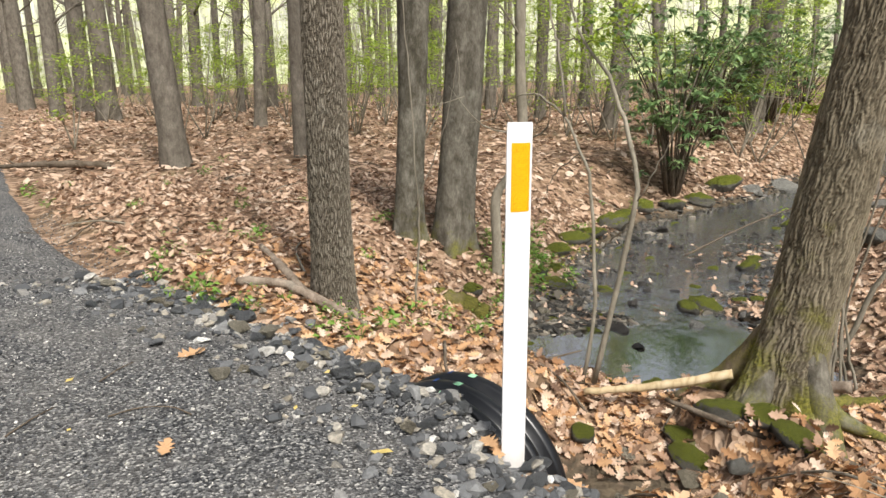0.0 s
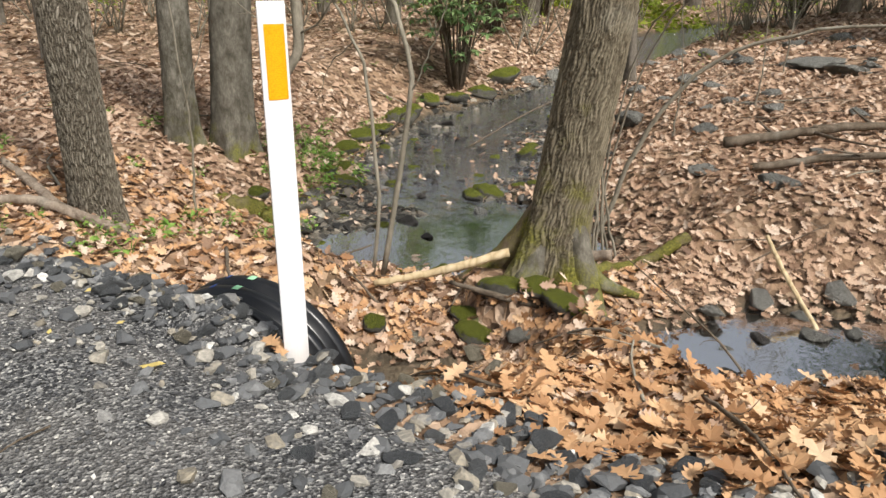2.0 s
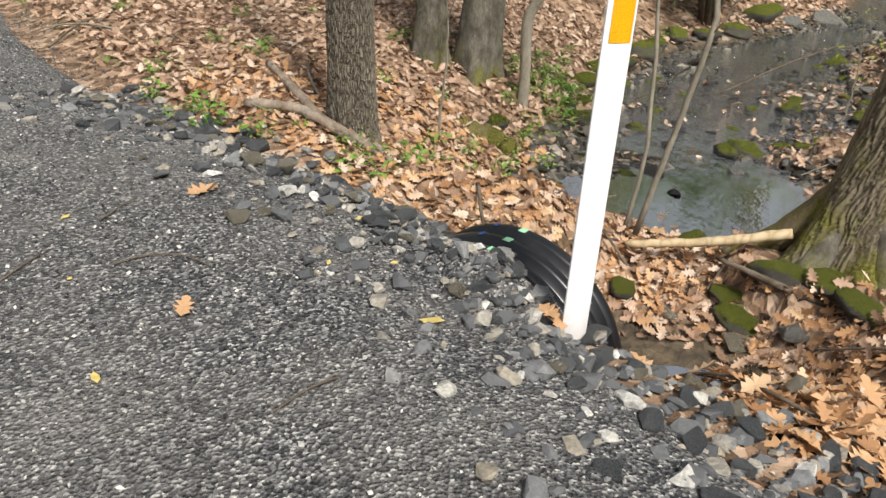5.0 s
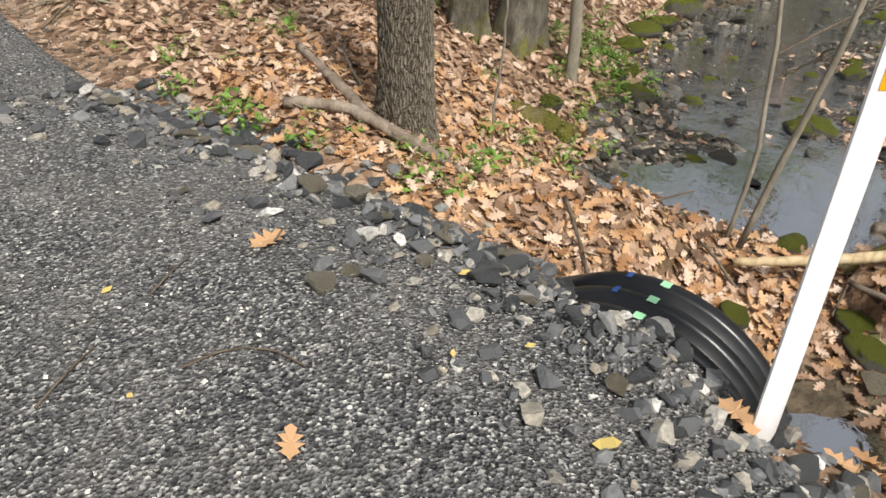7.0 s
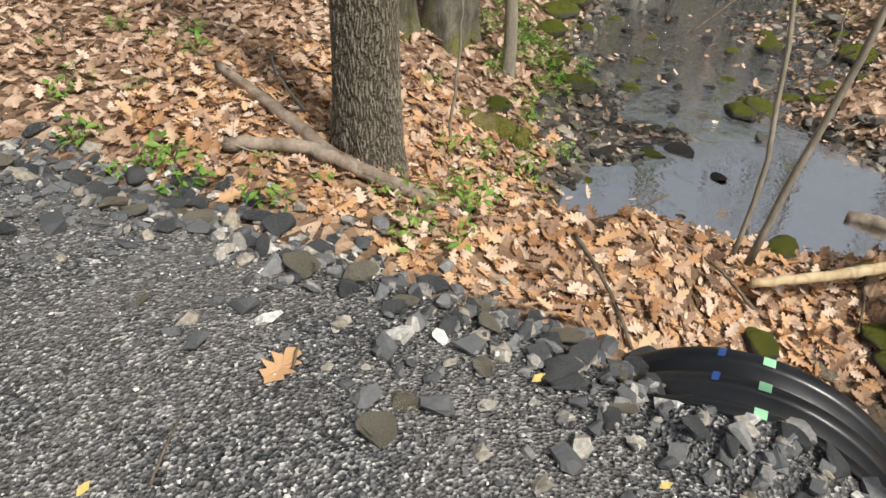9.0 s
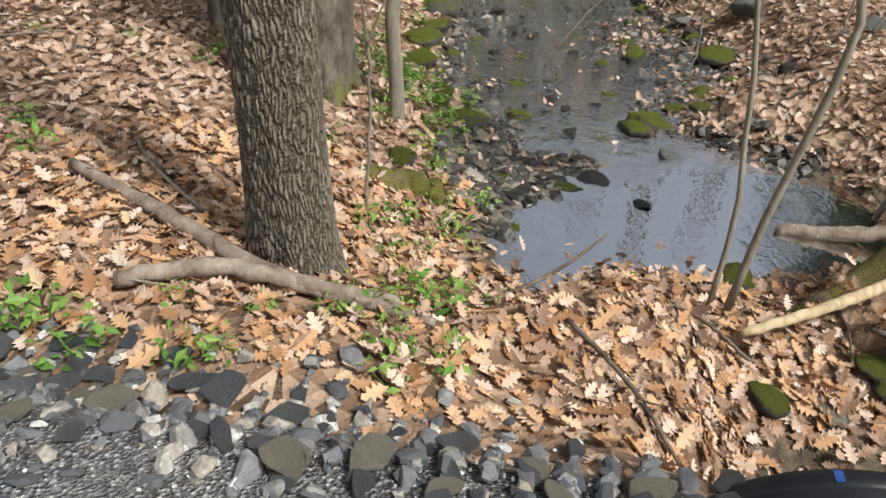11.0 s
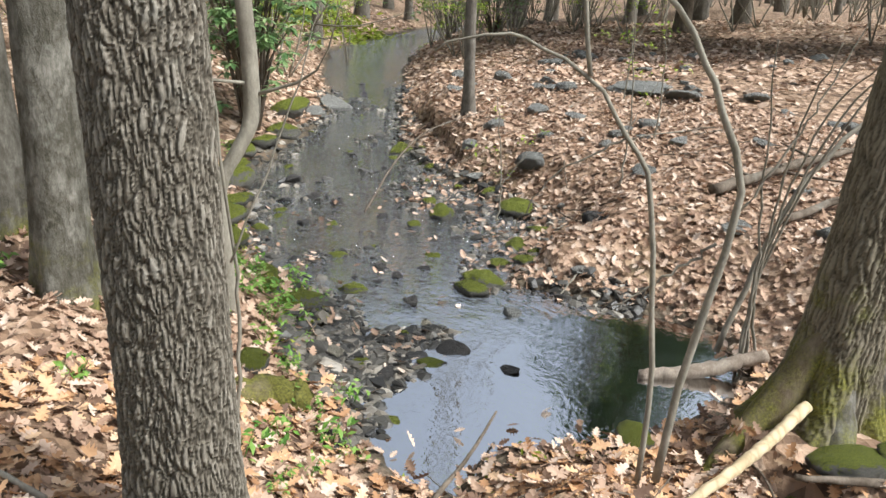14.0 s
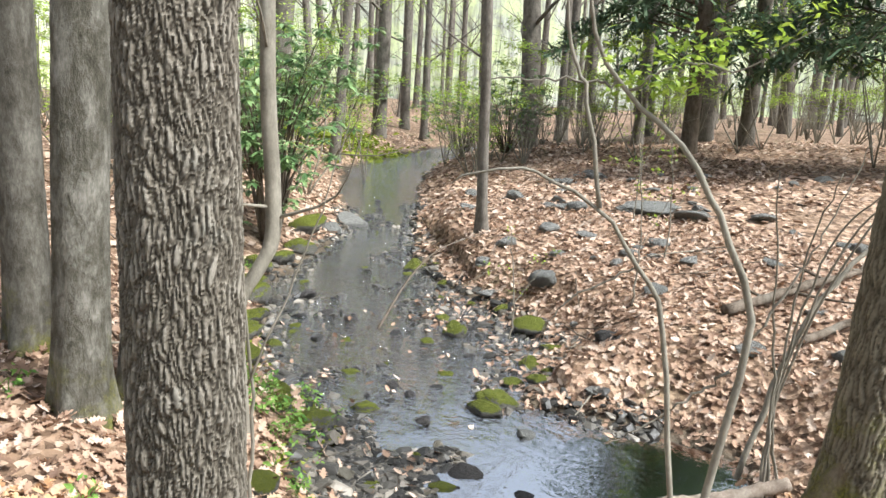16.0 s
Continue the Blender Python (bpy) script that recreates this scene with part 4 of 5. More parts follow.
# ---- marker post and culvert ----
post = holder("marker_post", 0.3, 3.04, -0.32, "white flexible trail marker post with an amber reflective strip", "post")
post.rotation_euler = (-0.02, 0.02, radians(24))
post.scale = (1.05, 1, 1)
bm = bmesh.new()
prof = [(x, 0.014 * (1 - (x / 0.046) ** 2)) for x in np.linspace(-0.046, 0.046, 9)]
ring = [(x, -y) for x, y in prof] + [(x, -y + 0.006) for x, y in reversed(prof)]
rows = []
for h in (-0.3, 0.3, 0.8, 1.2, 1.425, 1.435):
    k = 0.97 if h > 1.43 else 1
    rows.append([bm.verts.new((x * k, y * k, h)) for x, y in ring])
for a, b in zip(rows, rows[1:]):
    for j in range(len(ring)):
        bm.faces.new((a[j], a[(j + 1) % len(ring)], b[(j + 1) % len(ring)], b[j]))
bm.faces.new(rows[-1])
bm.faces.new(rows[0][::-1])
me = bpy.data.meshes.new("blade")
bm.to_mesh(me)
bm.free()
me.materials.append(POST)
part("blade", me, post)
xs = np.linspace(-0.033, 0.035, 9)
v = [(x, -0.014 * (1 - (x / 0.046) ** 2) - 0.0015, h) for h in (1.125, 1.365) for x in xs]
part("reflective_strip", mesh_from("reflective_strip", v, [(i, i + 1, i + 10, i + 9) for i in range(8)], AMBER), post, "amber honeycomb reflective sheet")

culvert = holder("culvert_pipe", 0.143, 3.59, -0.555, "black corrugated plastic drain pipe with green tape marks", "pipe")
culvert.rotation_euler = (0, 0, -0.61)
RAD = 0.492
prof = [(0.022, -0.05), (0.022, -0.006), (0.012, 0.008)]
for k in range(3):
    o = -0.107 * k
    prof += [(o, 0.012), (o - 0.03, 0.012), (o - 0.042, 0.004), (o - 0.05, -0.03), (o - 0.085, -0.034), (o - 0.095, 0.002)]
prof += [(-0.34, -0.09), (-0.6, -0.09), (-0.6, -0.11), (0.0, -0.06)]
A2 = np.linspace(0, 2 * math.pi, 96, endpoint=False)
v = np.array([[((RAD + dr) * math.cos(a), off, (RAD + dr) * math.sin(a)) for a in A2] for off, dr in prof + prof[:1]]).reshape(-1, 3)
part("pipe_wall", mesh_from("pipe_wall", v, grid_faces(len(prof) + 1, 96, True), PLASTIC, True), culvert)


def band(off, a0, width, mat, label):
    vs = [((RAD + 0.0145) * math.cos(a), off + o, (RAD + 0.0145) * math.sin(a)) for a in np.linspace(a0, a0 + width, 5) for o in (-0.034, 0.002)]
    part("tape_mark", mesh_from("tape_mark", vs, [(2 * i, 2 * i + 1, 2 * i + 3, 2 * i + 2) for i in range(4)], mat), culvert, label)


for k, off in enumerate((0.0, -0.107, -0.214)):
    band(off, radians(88), 0.065, TAPE, "pale green tape mark")
band(0.0, radians(103), 0.04, BLUE, "blue tape mark")
band(-0.107, radians(103), 0.04, BLUE, "blue tape mark")

# ---- logs, poles and sticks ----


def log(name, pts, radii, mat, label, category="branch", seg=12, seed=0, group="", twigs=0):
    rng = np.random.default_rng(seed)
    x, y, z = pts[0]
    ob = holder(name, x, y, z, label, category, group)
    line = spline([(a - x, b - y, c - z) for a, b, c in pts], 26)
    line[1:-1] += rng.normal(0, radii[0] * 0.12, line[1:-1].shape)
    v, f = tube(line, radii, seg, 0.06, rng)
    part("wood", mesh_from("wood", v, f, mat, True), ob)
    for _ in range(twigs):
        q = line[rng.integers(6, 24)]
        e = q + np.append(rng.normal(0, 0.2, 2), rng.uniform(0, 0.12))
        v, f = tube(spline([q, (q + e) / 2 + rng.normal(0, 0.02, 3), e], 6), [radii[0] * 0.4, radii[0] * 0.1], 5)
        part("twig", mesh_from("twig", v, f, mat, True), ob)
    return ob


def lie(x, y, up=0.03):
    return (x, y, surface(x, y) + up)


log("log", [lie(-1.62, 6.05, 0.05), lie(-1.3, 5.55, 0.04), lie(-1.0, 5.08, 0.05), lie(-0.62, 4.86, 0.06)], [0.022, 0.036, 0.034, 0.02], DEADWOOD, "weathered grey-brown fallen limb at the foot of an oak", "log", seed=1)
log("log", [lie(-1.5, 5.15, 0.04), lie(-1.15, 5.1, 0.07), lie(-0.78, 4.93, 0.05), lie(-0.55, 4.72, 0.04)], [0.03, 0.034, 0.028, 0.016], DEADWOOD, "weathered forked limb lying among leaves", "log", seed=2)
log("mossy_log", [(-0.75, 6.55, -0.48), (-0.4, 6.5, -0.58), (-0.02, 6.42, -0.68), (0.2, 6.4, -0.75)], [0.09, 0.1, 0.11, 0.09], MOSS_LOG, "rotting mossy log on the bank", "log", 16, 3)
log("pole", [(0.78, 4.6, -0.6), (1.2, 4.53, -0.52), (1.6, 4.48, -0.42)], [0.02, 0.026, 0.028], PALE_POLE, "pale barkless pole leaning on a mossy tree foot", "branch", seed=4)
log("log", [(1.95, 5.5, -0.87), (2.25, 5.25, -0.83), (2.55, 5.02, -0.74)], [0.035, 0.045, 0.04], DEADWOOD, "bleached log lying half in the pool", "log", seed=5)
log("branch", [lie(2.2, 4.75, 0.06), lie(2.6, 4.75, 0.05), lie(3.0, 4.8, 0.04)], [0.05, 0.045, 0.04], MOSS_LOG, "short mossy broken log on the bank", "log", seed=6)
log("branch", [(-0.6, 4.75, ground_at(-0.6, 4.75) + 0.05), (0.1, 5.35, -0.72), (0.55, 5.55, -0.8), (0.9, 5.7, -0.78)], [0.008, 0.013, 0.01, 0.006], BARK_DARK, "thin dark stick reaching over the pool edge", seed=7)
log("root", [(1.2, 4.35, -0.52), (1.5, 4.1, -0.55), (1.95, 3.98, -0.64), (2.25, 3.9, -0.78)], [0.012, 0.022, 0.02, 0.012], BARK_DARK, "dark exposed root curving over mossy stones", "root", seed=8)
log("branch", [(2.5, 8.9, -0.86), (3.5, 9.6, -0.62), (4.3, 9.95, -0.45), (5.2, 9.9, -0.3)], [0.012, 0.01, 0.005], BARK_DARK, "long bare fallen branch spanning the stream", seed=9, twigs=4)
log("branch", [lie(4.2, 6.3, 0.06), lie(5.2, 6.0, 0.1), lie(6.6, 5.9, 0.05)], [0.05, 0.04, 0.02], BARK_DARK, "fallen dark branch on the leafy slope", seed=10, twigs=4)
log("branch", [lie(4.0, 5.6, 0.05), lie(5.0, 5.3, 0.12), lie(6.0, 4.6, 0.08)], [0.035, 0.03, 0.012], BARK_DARK, "fallen dark branch on the leafy slope", seed=12, twigs=4)
log("branch", [lie(3.4, 4.5, 0.25), lie(3.4, 4.2, 0.15), lie(3.45, 3.8, 0.03)], [0.014, 0.016, 0.012], PALE_POLE, "pale broken stick leaning into the side pool", seed=11)
log("branch", [lie(2.7, 3.55, 0.02), (2.6, 3.75, -0.75), (2.45, 4.1, -0.6), (2.3, 4.35, -0.45)], [0.008, 0.006, 0.003], BARK_DARK, "thin bare twig over the side pool", seed=13, twigs=5)
log("branch", [lie(-5.6, 11.2, 0.05), lie(-6.4, 11.0, 0.1), lie(-7.4, 11.2, 0.05)], [0.06, 0.05, 0.03], BARK_DARK, "dark fallen branch among dead leaves", seed=14, twigs=3)
srng = random.Random(21)
n = 0
while n < 70:
    x, y = srng.uniform(-4, 6.5), srng.uniform(2.2, 12)
    dw, _m, s = fields(np.array([x]), np.array([y]))
    if dw[0] < 0.05 or s[0] < 0.1:
        continue
    a, ln, r = srng.uniform(0, 6.28), srng.uniform(0.25, 0.9), srng.uniform(0.004, 0.012)
    p = [(x + ln * t * math.cos(a), y + ln * t * math.sin(a)) for t in (0, 0.5, 1)]
    log("stick", [lie(*p[0], 0.03), lie(p[1][0] + srng.uniform(-0.06, 0.06), p[1][1], 0.05), lie(*p[2], 0.04)], [r, r * 0.5], BARK_DARK if n % 3 else BARK_TWIG, "thin dead stick lying on fallen leaves", seg=6, seed=700 + n, group="fallen sticks", twigs=1 if n % 2 else 0)
    n += 1
for i in range(14):
    x, y = srng.uniform(-2.6, -0.3), srng.uniform(1.6, 4.0)
    if fields(np.array([x]), np.array([y]))[2][0] > -0.2:
        continue
    a, ln = srng.uniform(0, 6.28), srng.uniform(0.08, 0.28)
    log("twig", [(x, y, 0.018), (x + ln * 0.5 * math.cos(a), y + ln * 0.5 * math.sin(a) + 0.015, 0.022), (x + ln * math.cos(a), y + ln * math.sin(a), 0.018)], [0.004, 0.0025], BARK_DARK, "small brown twig on the gravel", seg=5, seed=800 + i, group="twigs on the path")

# ---- stones ----
STONE_RUN = [(t, d) for t, d in zip(dense, inward) if -2.6 < t[0] < 2.1]


def rubble(name, meshes, spots, label, mat):
    """Many small stones as one joined mesh."""
    rng = np.random.default_rng(len(spots))
    vs, fs, o = [], [], 0
    which = rng.integers(0, len(meshes), len(spots))
    for k, me in enumerate(meshes):
        sel = np.array([q for q, w in zip(spots, which) if w == k])
        if not len(sel):
            continue
        co = np.array([v.co[:] for v in me.vertices])
        pos, size = sel[:, :3], sel[:, 3]
        v = np.einsum("nij,kj->nki", random_rot(len(sel), rng, 0.3), co) * size[:, None, None] + pos[:, None]
        polys = [tuple(p.vertices) for p in me.polygons]
        for j in range(len(sel)):
            fs += [tuple(i + o + j * len(co) for i in p) for p in polys]
        o += len(co) * len(sel)
        vs.append(v.reshape(-1, 3))
    tagged(new(name, mesh_from(name, np.vstack(vs), fs, mat)), label, "stones", kind="stuff")


M = Mat("mixed_rubble", 0.75)
c = M.ramp(M.rand_island(), (0.0, (0.05, 0.055, 0.06)), (0.4, (0.12, 0.125, 0.13)), (0.65, (0.22, 0.225, 0.225)), (0.8, (0.32, 0.28, 0.21)), (0.95, (0.45, 0.43, 0.38)), (1.0, (0.75, 0.74, 0.7)))
RUBBLE = M.color(M.mix(M.ramp(M.noise(60, 4), (0.4, 0.5), (0.65, 0.0)), c, (0.08, 0.08, 0.08))).bump(M.noise(80, 4), 0.5, 0.01).m
M = Mat("wet_rubble", 0.35)
WET_RUBBLE = M.color(M.ramp(M.rand_island(), (0.0, (0.02, 0.019, 0.017)), (0.6, (0.07, 0.065, 0.055)), (0.9, (0.16, 0.14, 0.11)), (1.0, (0.3, 0.27, 0.22)))).bump(M.noise(60, 4), 0.5, 0.01).m


def edge_spot():
    p, d = STONE_RUN[srng.randrange(len(STONE_RUN))]
    off = srng.gauss(-0.1, 0.13) if p[0] < 0.3 else srng.gauss(-0.25, 0.2)
    if srng.random() < 0.12:
        off = srng.uniform(0, 0.6)
    return p[0] + d[0] * off, p[1] + d[1] * off


for i in range(210):
    x, y = edge_spot()
    if fields(np.array([x]), np.array([y]))[1][0] < 0.25:
        continue
    tan = srng.random() < 0.25
    stone((TANS if tan else SLATES)[srng.randrange(3 if tan else 7)], x, y, min(0.1, 0.038 + abs(srng.gauss(0, 0.024))), "angular buff stone at the path edge" if tan else "angular grey slate stone at the path edge", group="path edge stones", flat=srng.uniform(0.7, 1.1), sink=0.1)
pts = np.array([edge_spot() for _ in range(3600)])
dw, dm, ss = fields(pts[:, 0], pts[:, 1])
clear = (dm > 0.4) | (pts[:, 0] > 0.75) | (berm(pts[:, 0], pts[:, 1]) > -0.45)
pts, ss = pts[clear], ss[clear]
size = 0.013 + np.abs(np.random.default_rng(4).normal(0, 0.019, len(pts)))
spots = np.column_stack([pts, np.maximum(berm(pts[:, 0], pts[:, 1]), np.maximum(land(pts[:, 0], pts[:, 1]), np.where(ss < 0.1, shoulder(-ss), -9))) + size * 0.3, size])
rubble("edge_rubble", RUBS, spots, "loose grey and buff rubble along the path edge", RUBBLE)
for x, y, sz, me, lab in [(-1.108, 4.25, 0.035, QUARTZ, "small white stone at the path edge"), (-0.225, 4.98, 0.04, QUARTZ, "small white stone in dead leaves"), (0.5, 2.9, 0.055, TANS[0], "pale buff stone at the foot of the post"), (-1.6, 5.0, 0.05, QUARTZ, "white stone beside a fallen limb"),
                          (0.95, 4.22, 0.11, TANS[1], "angular buff stone below mossy roots"), (1.28, 4.0, 0.12, TANS[2], "angular buff stone below mossy roots"), (1.5, 3.95, 0.14, BANKS[1], "grey bank stone below mossy roots"), (1.75, 3.9, 0.15, MOSSY[0], "mossy rounded stone under tree roots"),
                          (1.3, 4.14, 0.13, MOSSY[3], "moss-spotted boulder among tree roots"), (1.66, 4.08, 0.12, MOSSFULL[1], "moss-covered boulder among tree roots"), (0.75, 4.38, 0.11, MOSSY[1], "half-mossy stone on the bank"), (3.25, 4.3, 0.17, BANKS[4], "grey angular stone beside the side pool"),
                          (3.75, 4.15, 0.2, BANKS[1], "grey boulder beside the side pool"), (3.6, 3.6, 0.24, BANKS[2], "flat grey slab at the side pool"), (3.3, 3.35, 0.15, BANKS[1], "grey stone at the side pool"), (4.0, 5.2, 0.16, BANKS[0], "pale rounded boulder in dead leaves"), (2.2, 3.75, 0.13, MOSSY[2], "mossy stone at the side pool")]:
    stone(me, x, y, sz, lab, "boulder" if sz > 0.13 else "stone", flat=0.75, sink=0.3)
MOSS_NEAR = [(1.35, 7.55, 0.11), (2.21, 7.03, 0.18), (3.06, 8.41, 0.15), (3.69, 7.98, 0.17), (3.27, 8.8, 0.09), (2.67, 8.37, 0.085), (3.47, 7.54, 0.12), (2.89, 7.1, 0.08), (2.59, 7.23, 0.11), (2.99, 7.4, 0.12), (1.68, 8.2, 0.086), (2.08, 8.84, 0.064), (2.02, 8.14, 0.06), (1.91, 9.48, 0.07), (1.49, 9.11, 0.095),
             (4.16, 9.79, 0.09), (3.87, 9.0, 0.085), (3.87, 8.57, 0.09), (2.67, 7.03, 0.1), (2.03, 7.0, 0.13), (1.3, 5.12, 0.12)]
MOSS_BANK = [(0.84, 7.43, 0.17), (0.72, 7.62, 0.12), (4.1, 12.83, 0.3), (0.06, 6.67, 0.11), (1.25, 9.3, 0.2), (1.5, 9.65, 0.2), (1.85, 10.3, 0.24), (2.1, 10.7, 0.22), (2.5, 11.3, 0.2), (3.0, 11.6, 0.24), (3.5, 12.0, 0.24), (1.0, 8.7, 0.17), (0.9, 8.0, 0.14), (4.4, 10.6, 0.17)]
for i, (x, y, sz) in enumerate(MOSS_NEAR + MOSS_BANK):
    full = i % 4 != 2
    stone((MOSSFULL if full else MOSSY)[srng.randrange(3)], x, y, sz, "stone capped with bright yellow-green moss in the stream" if full else "half-mossy dark stone in the stream", "mossy_stone", "mossy stream stones", flat=srng.uniform(0.65, 0.95), sink=0.2, z=max(ground_at(x, y), WATER_Z - 0.03))
for x, y, sz in [(1.56, 7.13, 0.086), (1.78, 7.77, 0.062), (2.73, 7.87, 0.05), (3.23, 7.93, 0.04), (2.52, 10.21, 0.14), (2.39, 9.62, 0.07), (2.48, 9.33, 0.087), (1.51, 7.73, 0.045), (1.88, 9.02, 0.08), (2.59, 8.74, 0.07), (1.78, 7.55, 0.053), (0.54, 6.85, 0.07)]:
    stone(WETS[srng.randrange(5)], x, y, sz, "dark wet stone breaking the stream surface", group="stream stones", z=max(ground_at(x, y), WATER_Z - 0.02), sink=0.2)
for x, y, sz in [(1.4, 6.79, 0.062), (1.0, 6.4, 0.06), (1.01, 7.05, 0.057), (0.7, 6.86, 0.1), (0.5, 6.7, 0.08)]:
    stone(TANS[srng.randrange(3)], x, y, sz, "buff stone in the leafy bar at the pool's head", group="stream stones", flat=0.7, z=max(ground_at(x, y), WATER_Z), sink=0.2)
for x, y, sz, flat in [(4.1, 9.0, 0.18, 0.6), (5.65, 9.44, 0.15, 0.8), (4.54, 9.51, 0.14, 0.7), (6.7, 10.0, 0.25, 0.4), (8.36, 9.62, 0.19, 0.6), (7.12, 8.89, 0.45, 0.25), (7.07, 8.19, 0.28, 0.35), (5.04, 7.97, 0.13, 0.7), (5.44, 7.77, 0.11, 0.8), (4.9, 8.68, 0.11, 0.8), (2.75, 6.55, 0.12, 0.5), (3.94, 7.65, 0.09, 1.0), (6.17, 11.45, 0.22, 0.5), (7.13, 6.36, 0.18, 0.5), (7.41, 7.46, 0.19, 0.5)]:
    stone(BANKS[srng.randrange(5)], x, y, sz, "weathered grey flat stone poking out of leaves", group="bank stones", flat=flat, sink=0.2)
for x, y, sz, k in [(2.35, 3.95, 0.1, 2), (2.6, 3.6, 0.08, 4), (2.85, 4.2, 0.13, 1), (3.0, 3.9, 0.1, 4), (3.05, 3.45, 0.11, 2), (3.35, 3.85, 0.14, 1), (3.6, 3.85, 0.12, 2), (2.75, 3.85, 0.07, 1), (3.45, 4.1, 0.1, 2), (2.1, 4.0, 0.09, 1)]:
    stone(BANKS[k] if k != 4 else WETS[4], x, y, sz, "wet grey angular stone in the side pool", group="side pool stones", flat=0.6, sink=0.15, z=max(ground_at(x, y), WATER_Z - 0.02))
stone(WETS[1], 3.4, 6.9, 0.13, "blackish rounded stone among dead leaves", flat=0.9)
stone(MOSSY[1], 1.5, 4.24, 0.2, "low half-mossy boulder below tree roots", "boulder", flat=0.6, sink=0.3)
stone(MOSSFULL[2], 1.32, 4.3, 0.12, "moss cushion below tree roots", "boulder", flat=0.6, sink=0.3)
stone(BANKS[1], 5.5, 13.6, 0.42, "large pale boulder at the stream bend", "boulder", flat=0.7)
stone(BANKS[4], 4.7, 13.0, 0.25, "pale boulder at the stream bend", "boulder")
stone(WETS[0], 1.29, 6.46, 0.17, "dark flat wet stone in the pool", z=-0.93, flat=0.8)
stone(WETS[2], 0.98, 6.52, 0.09, "small dark wet stone in the pool", z=-0.92)
stone(BANKS[1], 2.0, 6.55, 0.1, "grey round stone at the pool edge", z=-0.9)
n = 0
while n < 55:
    y = srng.uniform(6.0, 16)
    x = 0.3 + (y - 5.6) * 0.62 + srng.uniform(-1.2, 2.2)
    if n % 3 == 0:
        x, y = srng.gauss(0.95, 0.4), srng.gauss(6.75, 0.3)
    dw = fields(np.array([x]), np.array([y]))[0][0]
    if dw > 0.25 or (dw < -0.9 and srng.random() < 0.5):
        continue
    stone(WETS[srng.choice((0, 2, 4))] if srng.random() < 0.75 else MOSSY[srng.randrange(4)], x, y, srng.uniform(0.035, 0.1), "dark wet stone breaking the stream surface", group="stream stones", z=max(ground_at(x, y), -0.9), flat=srng.uniform(0.45, 0.75), sink=0.2)
    n += 1
wrng = np.random.default_rng(14)
yy = 6.0 + 9 * wrng.uniform(0, 1, 9000) ** 1.5
xx = 0.3 + (yy - 5.6) * 0.62 + wrng.uniform(-1.2, 2.4, 9000)
yy[::4], xx[::4] = wrng.normal(6.8, 0.3, 2250), wrng.normal(0.9, 0.38, 2250)
bars = lumps(xx * 1.7, yy * 1.7)
dw = fields(xx, yy)[0]
ok = (dw < 0.22) & ((dw > -0.25) | (bars > -0.01)) & ((yy > 6.3) | (dw > -0.15))
xx, yy = xx[ok][:4600], yy[ok][:4600]
size = 0.015 + np.minimum(np.abs(wrng.normal(0, 0.04, len(xx))), 0.1)
WET_SPOTS = np.column_stack([xx, yy, np.maximum(land(xx, yy), WATER_Z - 0.2 * size), size])
rubble("stream_rubble", RUBS, WET_SPOTS, "small dark wet stones strewn through the riffle", WET_RUBBLE)
n = 0
while n < 45:
    x, y = srng.uniform(3, 11), srng.uniform(5.5, 13)
    dw, _m, s = fields(np.array([x]), np.array([y]))
    if dw[0] < 0.15 or s[0] < 1 or y < 4 + 0.5 * (x - 3):
        continue
    stone(BANKS[srng.randrange(5)], x, y, srng.uniform(0.06, 0.22), "weathered grey flat stone poking out of leaves", group="bank stones", flat=srng.uniform(0.5, 0.9), sink=0.2)
    n += 1

# ---- small green plants ----


def herb_mesh(seed, n, size, rise):
    rng = np.random.default_rng(seed)
    a = rng.uniform(0, 6.28, n)
    d = rng.uniform(0.02, 0.1, n)
    pos = np.stack([d * np.cos(a), d * np.sin(a), rng.uniform(0.03, rise, n)], -1)
    v, f = scatter(BLADE_V, BLADE_F, pos, random_rot(n, rng, 0.45), rng.uniform(0.6, 1.3, n) * size)
    return mesh_from("leaves", v, f, HERB)


def herb(x, y, k):
    ob = holder("herb", x, y, surface(x, y) - 0.005, "small bright green woodland seedling in dead leaves", "plant", "woodland herbs")
    ob.rotation_euler, ob.scale = (0, 0, srng.uniform(0, 6.28)), (k, k, k)
    part("leaves", HERBS[srng.randrange(4)], ob)
    part("stem", HERB_STEM, ob)


